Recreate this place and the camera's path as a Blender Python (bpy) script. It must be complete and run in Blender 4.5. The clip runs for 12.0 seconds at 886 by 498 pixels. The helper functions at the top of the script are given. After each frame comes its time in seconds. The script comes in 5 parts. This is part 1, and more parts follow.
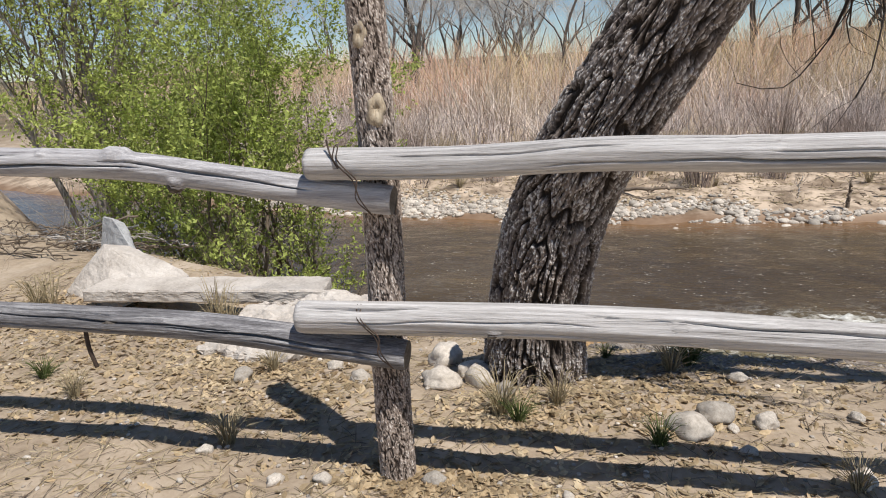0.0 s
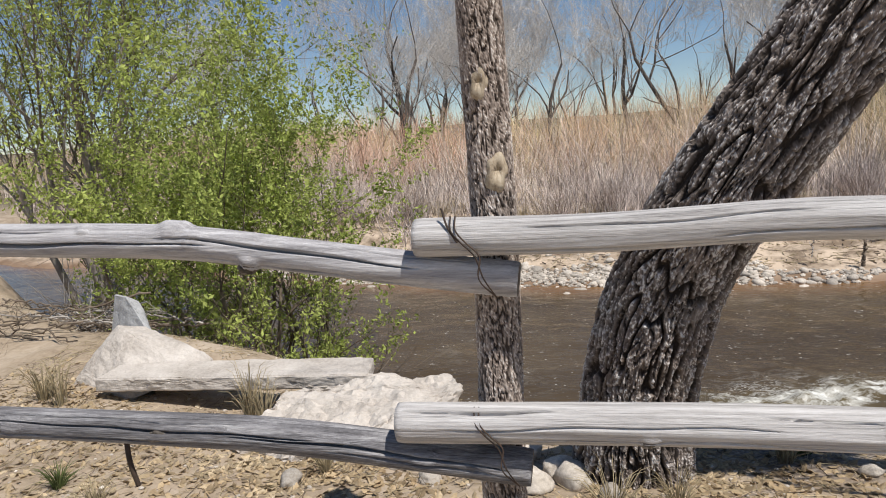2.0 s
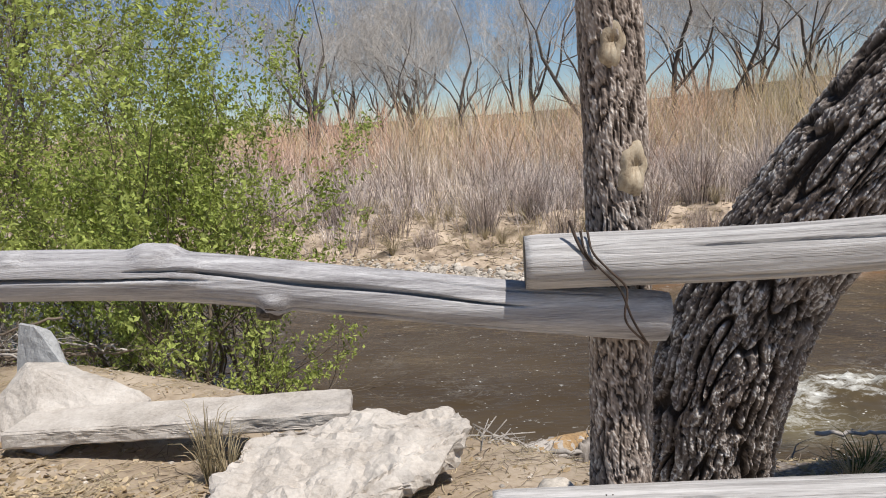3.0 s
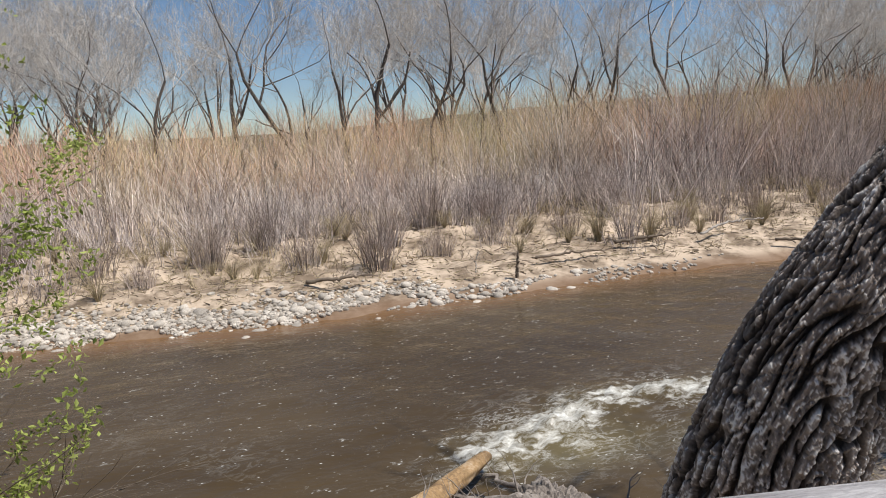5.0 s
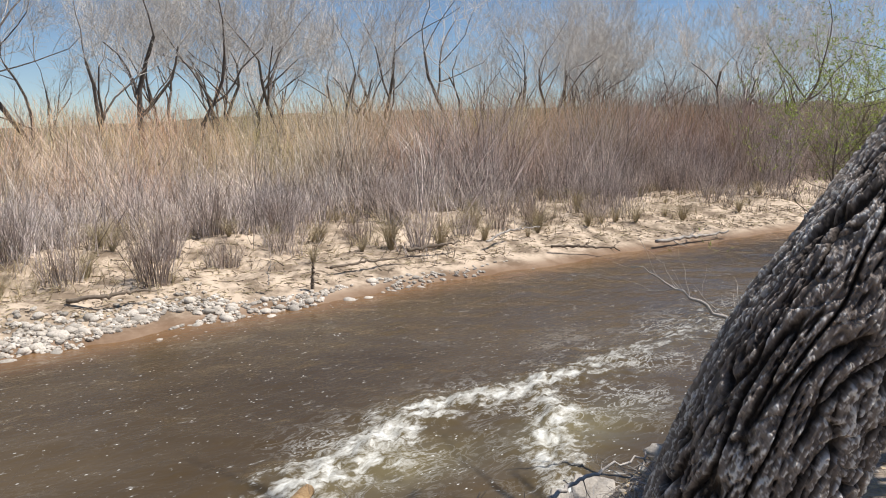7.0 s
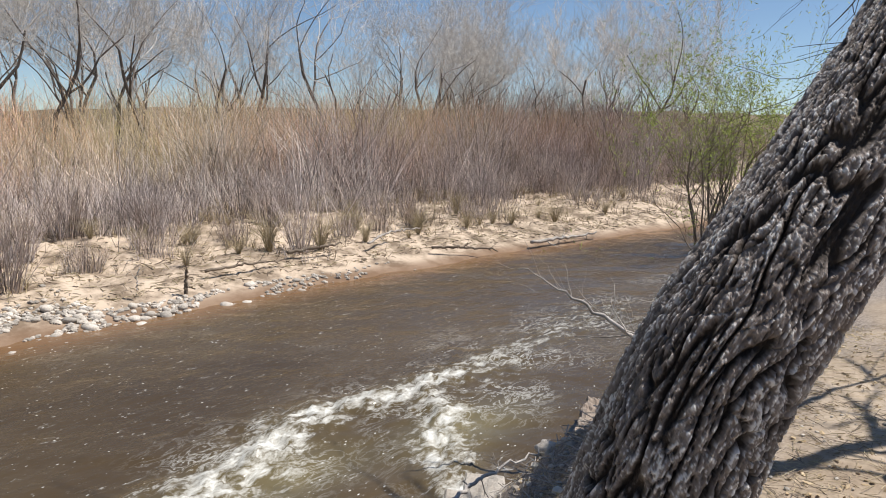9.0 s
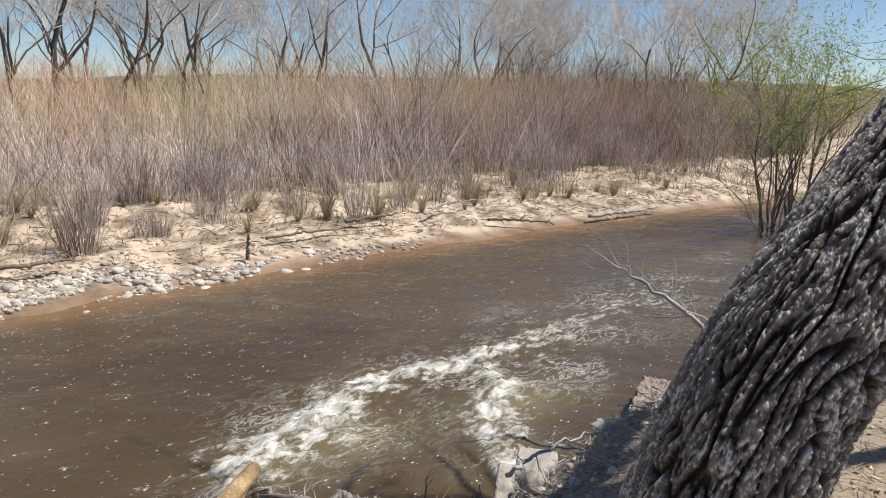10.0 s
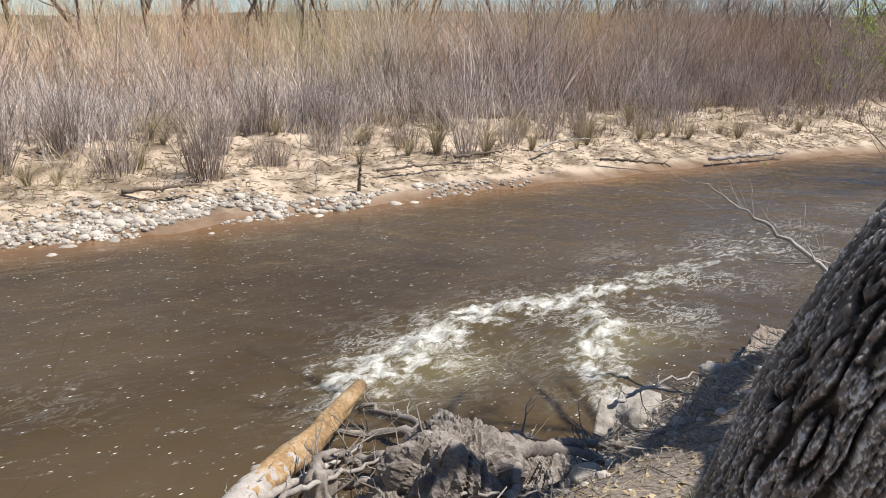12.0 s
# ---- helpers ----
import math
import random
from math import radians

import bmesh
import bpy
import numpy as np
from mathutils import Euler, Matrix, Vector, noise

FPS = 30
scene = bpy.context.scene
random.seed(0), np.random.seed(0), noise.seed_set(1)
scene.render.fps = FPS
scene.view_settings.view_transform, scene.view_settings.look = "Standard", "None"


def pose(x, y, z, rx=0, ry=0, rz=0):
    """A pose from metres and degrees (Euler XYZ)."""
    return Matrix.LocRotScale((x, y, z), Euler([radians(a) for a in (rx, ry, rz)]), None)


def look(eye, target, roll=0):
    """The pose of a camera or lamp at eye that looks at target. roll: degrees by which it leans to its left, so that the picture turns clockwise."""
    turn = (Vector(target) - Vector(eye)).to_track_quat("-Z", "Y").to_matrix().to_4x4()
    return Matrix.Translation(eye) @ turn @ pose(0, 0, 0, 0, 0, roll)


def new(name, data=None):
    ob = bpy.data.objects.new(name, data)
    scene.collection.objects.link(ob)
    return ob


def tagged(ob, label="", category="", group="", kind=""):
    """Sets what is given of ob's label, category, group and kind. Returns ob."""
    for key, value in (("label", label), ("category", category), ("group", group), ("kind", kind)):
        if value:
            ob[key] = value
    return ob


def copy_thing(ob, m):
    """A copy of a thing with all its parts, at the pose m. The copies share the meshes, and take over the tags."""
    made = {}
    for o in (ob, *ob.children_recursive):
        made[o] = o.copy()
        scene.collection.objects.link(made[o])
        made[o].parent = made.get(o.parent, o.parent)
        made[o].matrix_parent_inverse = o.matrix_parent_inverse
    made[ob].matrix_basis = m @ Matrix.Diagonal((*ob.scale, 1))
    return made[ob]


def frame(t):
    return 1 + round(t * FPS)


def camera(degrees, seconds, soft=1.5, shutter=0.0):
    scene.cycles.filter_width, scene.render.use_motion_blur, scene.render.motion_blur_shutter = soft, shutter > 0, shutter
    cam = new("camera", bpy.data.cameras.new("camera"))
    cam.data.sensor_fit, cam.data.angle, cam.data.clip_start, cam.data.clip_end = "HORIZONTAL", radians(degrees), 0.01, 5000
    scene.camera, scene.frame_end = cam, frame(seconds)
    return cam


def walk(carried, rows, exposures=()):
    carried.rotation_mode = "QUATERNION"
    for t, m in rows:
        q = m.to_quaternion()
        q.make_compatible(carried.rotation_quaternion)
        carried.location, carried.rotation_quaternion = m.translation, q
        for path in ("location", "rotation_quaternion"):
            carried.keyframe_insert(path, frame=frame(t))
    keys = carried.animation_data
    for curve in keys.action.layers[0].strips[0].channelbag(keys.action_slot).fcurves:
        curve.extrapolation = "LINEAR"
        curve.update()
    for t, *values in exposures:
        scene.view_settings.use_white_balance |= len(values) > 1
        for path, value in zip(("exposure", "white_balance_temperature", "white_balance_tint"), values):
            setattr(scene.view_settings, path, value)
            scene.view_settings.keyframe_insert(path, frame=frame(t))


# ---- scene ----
cam = camera(65.3, 12.0, soft=1.0)
PATH = [
    (0, (0.527, 0.624, 1.419), (0.079, 2.508, 0.92), -3.2),
    (0.5, (0.505, 0.616, 1.418), (0.048, 2.51, 0.964), -3.3),
    (1, (0.418, 0.635, 1.422), (-0.044, 2.541, 1.034), -3.4),
    (1.5, (0.275, 0.75, 1.427), (-0.177, 2.668, 1.086), -3.8),
    (2, (0.063, 0.913, 1.412), (-0.342, 2.845, 1.092), -4.0),
    (2.5, (-0.203, 1.124, 1.416), (-0.506, 3.074, 1.086), -4.0),
    (2.7, (-0.294, 1.231, 1.414), (-0.539, 3.186, 1.073), -4.1),
    (4.3, (-0.859, 2.052, 1.399), (-0.454, 3.984, 1.075), -3.2),
    (4.5, (-0.886, 2.148, 1.405), (-0.395, 4.06, 1.084), -3.0),
    (5, (-0.96, 2.351, 1.399), (-0.271, 4.201, 1.077), -3.0),
    (5.5, (-1.012, 2.526, 1.39), (-0.168, 4.309, 1.058), -2.6),
    (6, (-1.025, 2.704, 1.386), (-0.043, 4.413, 1.049), -2.0),
    (6.5, (-1.048, 2.81, 1.388), (0.061, 4.439, 1.051), -1.3),
    (7, (-1.097, 2.861, 1.394), (0.149, 4.392, 1.072), -0.6),
    (7.5, (-1.165, 2.904, 1.39), (0.216, 4.32, 1.093), 0.1),
    (7.7, (-1.192, 2.91, 1.398), (0.241, 4.274, 1.109), 0.2),
    (9.3, (-1.173, 2.956, 1.418), (0.329, 4.236, 1.095), 0.8),
    (9.5, (-1.182, 2.959, 1.42), (0.291, 4.269, 1.079), 0.9),
    (10, (-1.196, 2.977, 1.451), (0.188, 4.361, 1.043), 1.3),
    (10.5, (-1.197, 2.978, 1.433), (0.095, 4.427, 0.95), 1.3),
    (11, (-1.186, 2.975, 1.395), (0.028, 4.469, 0.852), 1.2),
    (11.5, (-1.168, 2.984, 1.361), (-0.01, 4.51, 0.786), 1.3),
    (12, (-1.202, 2.99, 1.371), (-0.075, 4.536, 0.79), 1.5),
]
walk(cam, [(t, look(eye, target, roll)) for t, eye, target, roll in PATH],
     exposures=[(0, -0.08), (2.7, -0.12), (5.0, -0.1), (6.5, 0.1), (7.7, 0.16), (9.5, 0.16), (12, 0.18)])

import functools

# ---- light ----
SUN = Vector((0.44, -0.34, 1.0)).normalized()
sun_data = bpy.data.lights.new("sun", "SUN")
sun_data.energy, sun_data.angle, sun_data.color = 5.0, radians(0.5), (1.0, 0.95, 0.89)
sun_lamp = new("sun", sun_data)
sun_lamp.matrix_world = look((0, 0, 30), Vector((0, 0, 30)) - SUN)
world = bpy.data.worlds.new("sky")
scene.world = world
world.use_nodes = True
wn = world.node_tree
sky = wn.nodes.new("ShaderNodeTexSky")
sky.sky_type, sky.sun_disc = "NISHITA", False
sky.sun_elevation, sky.sun_rotation = math.asin(SUN.z), math.atan2(SUN.x, SUN.y)
sky.altitude, sky.air_density, sky.dust_density, sky.ozone_density = 1600, 1.0, 0.05, 3.0
wn.nodes["Background"].inputs["Strength"].default_value = 0.092
wn.links.new(sky.outputs[0], wn.nodes["Background"].inputs["Color"])


# ---- materials ----
def natural(name, cols, scale=6.0, fine=60.0, rough=0.85, bump=0.4, stretch=(1, 1, 1), vary=0.25, dist=0.01,
            through_light=0.0, spread=0.18, island=False, plate_light=0.0, checks=0.0):
    """A natural surface: three tones in patches, fine grain, relief, and a tone of its own for each piece."""
    m = bpy.data.materials.new(name)
    m.use_nodes = True
    nt, ns = m.node_tree, m.node_tree.nodes
    b = ns["Principled BSDF"]
    co = ns.new("ShaderNodeTexCoord")
    mp = ns.new("ShaderNodeMapping")
    mp.inputs["Scale"].default_value = stretch
    nt.links.new(co.outputs["Object"], mp.inputs["Vector"])
    n1, n2 = ns.new("ShaderNodeTexNoise"), ns.new("ShaderNodeTexNoise")
    n1.inputs["Scale"].default_value, n1.inputs["Detail"].default_value = scale, 6
    n2.inputs["Scale"].default_value, n2.inputs["Detail"].default_value = fine, 5
    n2.inputs["Roughness"].default_value = 0.7
    for n in (n1, n2):
        nt.links.new(mp.outputs[0], n.inputs["Vector"])
    mix = ns.new("ShaderNodeMath")
    mix.operation = "MULTIPLY_ADD"
    mix.inputs[1].default_value = 0.55
    half = ns.new("ShaderNodeMath")
    half.operation = "MULTIPLY"
    half.inputs[1].default_value = 0.45
    nt.links.new(n2.outputs[0], half.inputs[0])
    nt.links.new(n1.outputs[0], mix.inputs[0])
    nt.links.new(half.outputs[0], mix.inputs[2])
    ramp = ns.new("ShaderNodeValToRGB")
    e = ramp.color_ramp.elements
    e[0].position, e[0].color = 0.5 - spread, (*cols[0], 1)
    e[1].position, e[1].color = 0.5 + spread, (*cols[-1], 1)
    for i, c in enumerate(cols[1:-1]):
        x = e.new(0.5 - spread + 2 * spread * (i + 1) / (len(cols) - 1))
        x.color = (*c, 1)
    tone = mix.outputs[0]
    # bark only: plate colour, with furrow shade and sunlit flecks painted in
    if plate_light:
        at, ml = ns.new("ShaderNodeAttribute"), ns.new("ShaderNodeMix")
        at.attribute_name = "plate_light"
        ml.inputs[0].default_value = plate_light
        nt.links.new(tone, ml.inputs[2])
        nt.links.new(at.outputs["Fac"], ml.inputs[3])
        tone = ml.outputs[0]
    nt.links.new(tone, ramp.inputs[0])
    if island:
        rnd = ns.new("ShaderNodeNewGeometry").outputs["Random Per Island"]
    else:
        rnd = ns.new("ShaderNodeObjectInfo").outputs["Random"]
    hsv = ns.new("ShaderNodeHueSaturation")
    rng = ns.new("ShaderNodeMapRange")
    rng.inputs[3].default_value, rng.inputs[4].default_value = 1 - vary, 1 + vary
    nt.links.new(rnd, rng.inputs[0])
    nt.links.new(rng.outputs[0], hsv.inputs["Value"])
    nt.links.new(ramp.outputs[0], hsv.inputs["Color"])
    colour, relief = hsv.outputs[0], mix.outputs[0]
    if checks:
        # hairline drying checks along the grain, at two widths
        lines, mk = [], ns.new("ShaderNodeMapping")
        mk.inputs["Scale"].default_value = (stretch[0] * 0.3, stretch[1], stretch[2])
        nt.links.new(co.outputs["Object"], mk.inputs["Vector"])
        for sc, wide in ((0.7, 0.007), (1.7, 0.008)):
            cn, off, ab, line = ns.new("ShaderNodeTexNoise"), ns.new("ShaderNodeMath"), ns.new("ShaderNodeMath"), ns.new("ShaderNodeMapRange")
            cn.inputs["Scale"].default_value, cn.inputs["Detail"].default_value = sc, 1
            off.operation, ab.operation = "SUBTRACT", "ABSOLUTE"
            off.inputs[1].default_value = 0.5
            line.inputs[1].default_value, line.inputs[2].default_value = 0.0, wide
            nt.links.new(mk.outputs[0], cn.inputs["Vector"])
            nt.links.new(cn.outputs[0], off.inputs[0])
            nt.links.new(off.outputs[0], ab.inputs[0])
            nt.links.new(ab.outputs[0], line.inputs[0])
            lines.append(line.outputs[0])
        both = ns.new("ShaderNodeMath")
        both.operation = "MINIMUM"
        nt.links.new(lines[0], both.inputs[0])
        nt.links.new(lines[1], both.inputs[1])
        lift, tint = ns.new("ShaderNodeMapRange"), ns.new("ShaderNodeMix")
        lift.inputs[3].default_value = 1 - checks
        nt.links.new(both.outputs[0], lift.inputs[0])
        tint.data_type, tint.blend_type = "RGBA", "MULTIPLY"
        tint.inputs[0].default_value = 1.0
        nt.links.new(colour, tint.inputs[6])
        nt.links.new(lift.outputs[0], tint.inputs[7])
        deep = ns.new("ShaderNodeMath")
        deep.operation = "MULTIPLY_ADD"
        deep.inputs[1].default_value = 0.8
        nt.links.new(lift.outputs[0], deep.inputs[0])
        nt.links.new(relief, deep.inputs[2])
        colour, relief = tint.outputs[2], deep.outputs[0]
    nt.links.new(colour, b.inputs["Base Color"])
    b.inputs["Roughness"].default_value = rough
    b.inputs["Specular IOR Level"].default_value = 0.25
    bp = ns.new("ShaderNodeBump")
    bp.inputs["Strength"].default_value, bp.inputs["Distance"].default_value = bump, dist
    nt.links.new(relief, bp.inputs["Height"])
    nt.links.new(bp.outputs[0], b.inputs["Normal"])
    if through_light:
        tr, ad = ns.new("ShaderNodeBsdfTranslucent"), ns.new("ShaderNodeMixShader")
        ad.inputs[0].default_value = through_light
        nt.links.new(hsv.outputs[0], tr.inputs["Color"])
        nt.links.new(b.outputs[0], ad.inputs[1])
        nt.links.new(tr.outputs[0], ad.inputs[2])
        nt.links.new(ad.outputs[0], ns["Material Output"].inputs["Surface"])
    return m


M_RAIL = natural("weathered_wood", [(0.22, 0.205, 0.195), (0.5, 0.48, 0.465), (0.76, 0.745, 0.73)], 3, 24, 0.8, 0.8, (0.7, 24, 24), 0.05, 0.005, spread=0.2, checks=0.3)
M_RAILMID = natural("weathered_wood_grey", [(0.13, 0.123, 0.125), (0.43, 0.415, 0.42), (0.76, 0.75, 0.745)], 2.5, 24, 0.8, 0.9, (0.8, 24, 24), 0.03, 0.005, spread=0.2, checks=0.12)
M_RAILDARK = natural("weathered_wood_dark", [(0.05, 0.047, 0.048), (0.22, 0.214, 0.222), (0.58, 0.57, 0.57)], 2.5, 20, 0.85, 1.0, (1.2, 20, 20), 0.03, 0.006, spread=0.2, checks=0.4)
# shade of the cut ends is put into this colour; dark knots share it
M_RAILEND = natural("shaded_end_knot_wood", [(0.05, 0.042, 0.035), (0.18, 0.155, 0.13), (0.34, 0.3, 0.25)], 25, 90, 0.85, 0.4)
M_POSTBARK = natural("post_bark", [(0.06, 0.045, 0.036), (0.38, 0.31, 0.26), (0.8, 0.74, 0.67)], 18, 90, 0.9, 0.8, (1, 1, 0.3), 0.1, 0.01, spread=0.2, plate_light=0.5)
M_SCAR = natural("pruned_wood", [(0.2, 0.15, 0.1), (0.42, 0.34, 0.24), (0.52, 0.45, 0.34)], 30, 120, 0.8, 0.3)
M_BARK = natural("furrowed_bark", [(0.05, 0.039, 0.032), (0.275, 0.23, 0.2), (0.76, 0.73, 0.7)], 40, 160, 0.8, 0.9, (1, 1, 0.5), 0.05, 0.008, spread=0.24, plate_light=0.7)
M_FARBARK = natural("grey_bark", [(0.09, 0.072, 0.06), (0.22, 0.185, 0.16)], 3, 20, 0.9, 0.3, (1, 1, 0.3), 0.25)
M_FARTWIG = natural("pale_twigs", [(0.52, 0.48, 0.44), (0.76, 0.72, 0.67)], 0.6, 6, 0.9, 0.1, vary=0.25)
M_STEM = natural("willow_stem", [(0.10, 0.075, 0.055), (0.26, 0.21, 0.16)], 4, 30, 0.85, 0.3, vary=0.2)
M_LEAF = natural("spring_leaf", [(0.26, 0.33, 0.065), (0.52, 0.57, 0.18)], 1.2, 12, 0.6, 0.1, vary=0.45, through_light=0.4, island=True)
M_WILLOWBARK = natural("pale_willow_bark", [(0.14, 0.115, 0.095), (0.33, 0.29, 0.25), (0.5, 0.45, 0.4)], 5, 40, 0.9, 0.6, (1, 1, 0.4), 0.1)
M_ROCK = natural("river_stone", [(0.33, 0.285, 0.235), (0.5, 0.45, 0.385), (0.66, 0.6, 0.53)], 5, 45, 0.85, 0.4, vary=0.3)
M_COBBLE = natural("bleached_cobbles", [(0.3, 0.26, 0.21), (0.47, 0.42, 0.36), (0.62, 0.57, 0.5)], 3, 30, 0.85, 0.3, vary=0.4, island=True)
M_CONC = natural("broken_concrete", [(0.34, 0.295, 0.25), (0.54, 0.49, 0.435), (0.68, 0.63, 0.57)], 5, 55, 0.9, 0.9, vary=0.06, dist=0.014)
# concrete copy with the upright shard's shade put into its grey
M_CONCSHADED = natural("shaded_concrete", [(0.25, 0.25, 0.25), (0.4, 0.4, 0.395), (0.52, 0.52, 0.51)], 5, 55, 0.9, 0.8, vary=0.04, dist=0.012)
M_DRY = natural("dry_leaves", [(0.24, 0.165, 0.09), (0.44, 0.335, 0.205), (0.64, 0.54, 0.38)], 2, 30, 0.8, 0.2, vary=0.4, through_light=0.2, island=True)
M_STRAW = natural("straw", [(0.36, 0.29, 0.17), (0.55, 0.46, 0.3)], 3, 30, 0.8, 0.1, vary=0.3, through_light=0.15, island=True)
M_GREEN = natural("green_grass", [(0.08, 0.11, 0.03), (0.2, 0.24, 0.09)], 4, 30, 0.7, 0.1, vary=0.3, through_light=0.25, island=True)
M_DRIFT = natural("driftwood", [(0.2, 0.175, 0.15), (0.42, 0.38, 0.34), (0.55, 0.51, 0.46)], 7, 50, 0.85, 0.5, (1, 1, 0.3), 0.15)
M_ORANGE = natural("peeled_wet_log", [(0.15, 0.1, 0.065), (0.42, 0.27, 0.13), (0.6, 0.5, 0.38)], 5, 40, 0.7, 0.8, (1, 1, 0.3), 0.05)
M_EARTH = natural("damp_red_earth", [(0.13, 0.1, 0.08), (0.3, 0.245, 0.2), (0.45, 0.39, 0.33)], 4, 40, 0.95, 0.6, vary=0.05)
M_WIRE = natural("rusty_wire", [(0.03, 0.024, 0.02), (0.09, 0.06, 0.045)], 30, 90, 0.7, 0.2)


def thicket_material():
    """Willow stems: grey-brown below, rust and ochre towards the tips, as the young wood is."""
    m = natural("willow_thicket", [(0.14, 0.11, 0.1), (0.46, 0.395, 0.365), (0.8, 0.73, 0.66)], 0.9, 5, 0.85, 0.1, vary=0.82, island=True)
    nt, ns = m.node_tree, m.node_tree.nodes
    tip = ns.new("ShaderNodeAttribute")
    tip.attribute_name = "young_wood"
    mixc = ns.new("ShaderNodeMix")
    mixc.data_type = "RGBA"
    b = ns["Principled BSDF"]
    src = b.inputs["Base Color"].links[0].from_socket
    nz, rp = ns.new("ShaderNodeTexNoise"), ns.new("ShaderNodeValToRGB")
    nz.inputs["Scale"].default_value = 0.16
    tc = ns.new("ShaderNodeTexCoord")
    nt.links.new(tc.outputs["Object"], nz.inputs["Vector"])
    rp.color_ramp.elements[0].position, rp.color_ramp.elements[0].color = 0.35, (0.8, 0.44, 0.27, 1)
    rp.color_ramp.elements[1].position, rp.color_ramp.elements[1].color = 0.62, (0.7, 0.58, 0.26, 1)
    nt.links.new(nz.outputs[0], rp.inputs[0])
    nt.links.new(tip.outputs["Fac"], mixc.inputs[0])
    nt.links.new(src, mixc.inputs[6])
    nt.links.new(rp.outputs[0], mixc.inputs[7])
    nt.links.new(mixc.outputs[2], b.inputs["Base Color"])
    return m


M_THICKET = thicket_material()


def ground_material():
    m = natural("river_bank_soil", [(0.24, 0.18, 0.125), (0.39, 0.31, 0.225), (0.52, 0.43, 0.335)], 1.6, 22, 0.95, 0.5, vary=0.0, dist=0.02)
    nt, ns = m.node_tree, m.node_tree.nodes
    b = ns["Principled BSDF"]
    src = b.inputs["Base Color"].links[0].from_socket
    at = ns.new("ShaderNodeAttribute")
    at.attribute_name = "sand"
    mx = ns.new("ShaderNodeMix")
    mx.data_type = "RGBA"
    nz, rp, tc = ns.new("ShaderNodeTexNoise"), ns.new("ShaderNodeValToRGB"), ns.new("ShaderNodeTexCoord")
    nz.inputs["Scale"].default_value, nz.inputs["Detail"].default_value = 1.7, 9
    nz.inputs["Roughness"].default_value = 0.68
    nt.links.new(tc.outputs["Object"], nz.inputs["Vector"])
    rp.color_ramp.elements[0].position, rp.color_ramp.elements[0].color = 0.4, (0.22, 0.165, 0.115, 1)
    rp.color_ramp.elements[1].position, rp.color_ramp.elements[1].color = 0.58, (0.6, 0.48, 0.36, 1)
    nt.links.new(nz.outputs[0], rp.inputs[0])
    nt.links.new(at.outputs["Fac"], mx.inputs[0])
    nt.links.new(src, mx.inputs[6])
    nt.links.new(rp.outputs[0], mx.inputs[7])
    wet = ns.new("ShaderNodeAttribute")
    wet.attribute_name = "wet"
    m2 = ns.new("ShaderNodeMix")
    m2.data_type = "RGBA"
    nt.links.new(wet.outputs["Fac"], m2.inputs[0])
    nt.links.new(mx.outputs[2], m2.inputs[6])
    m2.inputs[7].default_value = (0.2, 0.12, 0.07, 1)
    # grey gravel, darkened so that the near bank's shade is partly in its colour
    gv, mg, gr, gn = ns.new("ShaderNodeAttribute"), ns.new("ShaderNodeMix"), ns.new("ShaderNodeValToRGB"), ns.new("ShaderNodeTexVoronoi")
    gv.attribute_name, mg.data_type = "gravel", "RGBA"
    gn.inputs["Scale"].default_value = 55
    nt.links.new(tc.outputs["Object"], gn.inputs["Vector"])
    gr.color_ramp.elements[0].position, gr.color_ramp.elements[0].color = 0.1, (0.4, 0.355, 0.315, 1)
    gr.color_ramp.elements[1].position, gr.color_ramp.elements[1].color = 0.75, (0.13, 0.105, 0.09, 1)
    nt.links.new(gn.outputs["Distance"], gr.inputs[0])
    nt.links.new(gv.outputs["Fac"], mg.inputs[0])
    nt.links.new(m2.outputs[2], mg.inputs[6])
    nt.links.new(gr.outputs[0], mg.inputs[7])
    sc, m3 = ns.new("ShaderNodeAttribute"), ns.new("ShaderNodeMix")
    sc.attribute_name, m3.data_type = "scrub", "RGBA"
    nt.links.new(sc.outputs["Fac"], m3.inputs[0])
    nt.links.new(mg.outputs[2], m3.inputs[6])
    sr = ns.new("ShaderNodeValToRGB")
    sn = ns.new("ShaderNodeTexNoise")
    sn.inputs["Scale"].default_value, sn.inputs["Detail"].default_value = 0.12, 8
    nt.links.new(tc.outputs["Object"], sn.inputs["Vector"])
    sr.color_ramp.elements[0].position, sr.color_ramp.elements[0].color = 0.4, (0.09, 0.085, 0.04, 1)
    sr.color_ramp.elements[1].position, sr.color_ramp.elements[1].color = 0.65, (0.24, 0.18, 0.12, 1)
    nt.links.new(sn.outputs[0], sr.inputs[0])
    nt.links.new(sr.outputs[0], m3.inputs[7])
    nt.links.new(m3.outputs[2], b.inputs["Base Color"])
    return m


M_GROUND = ground_material()


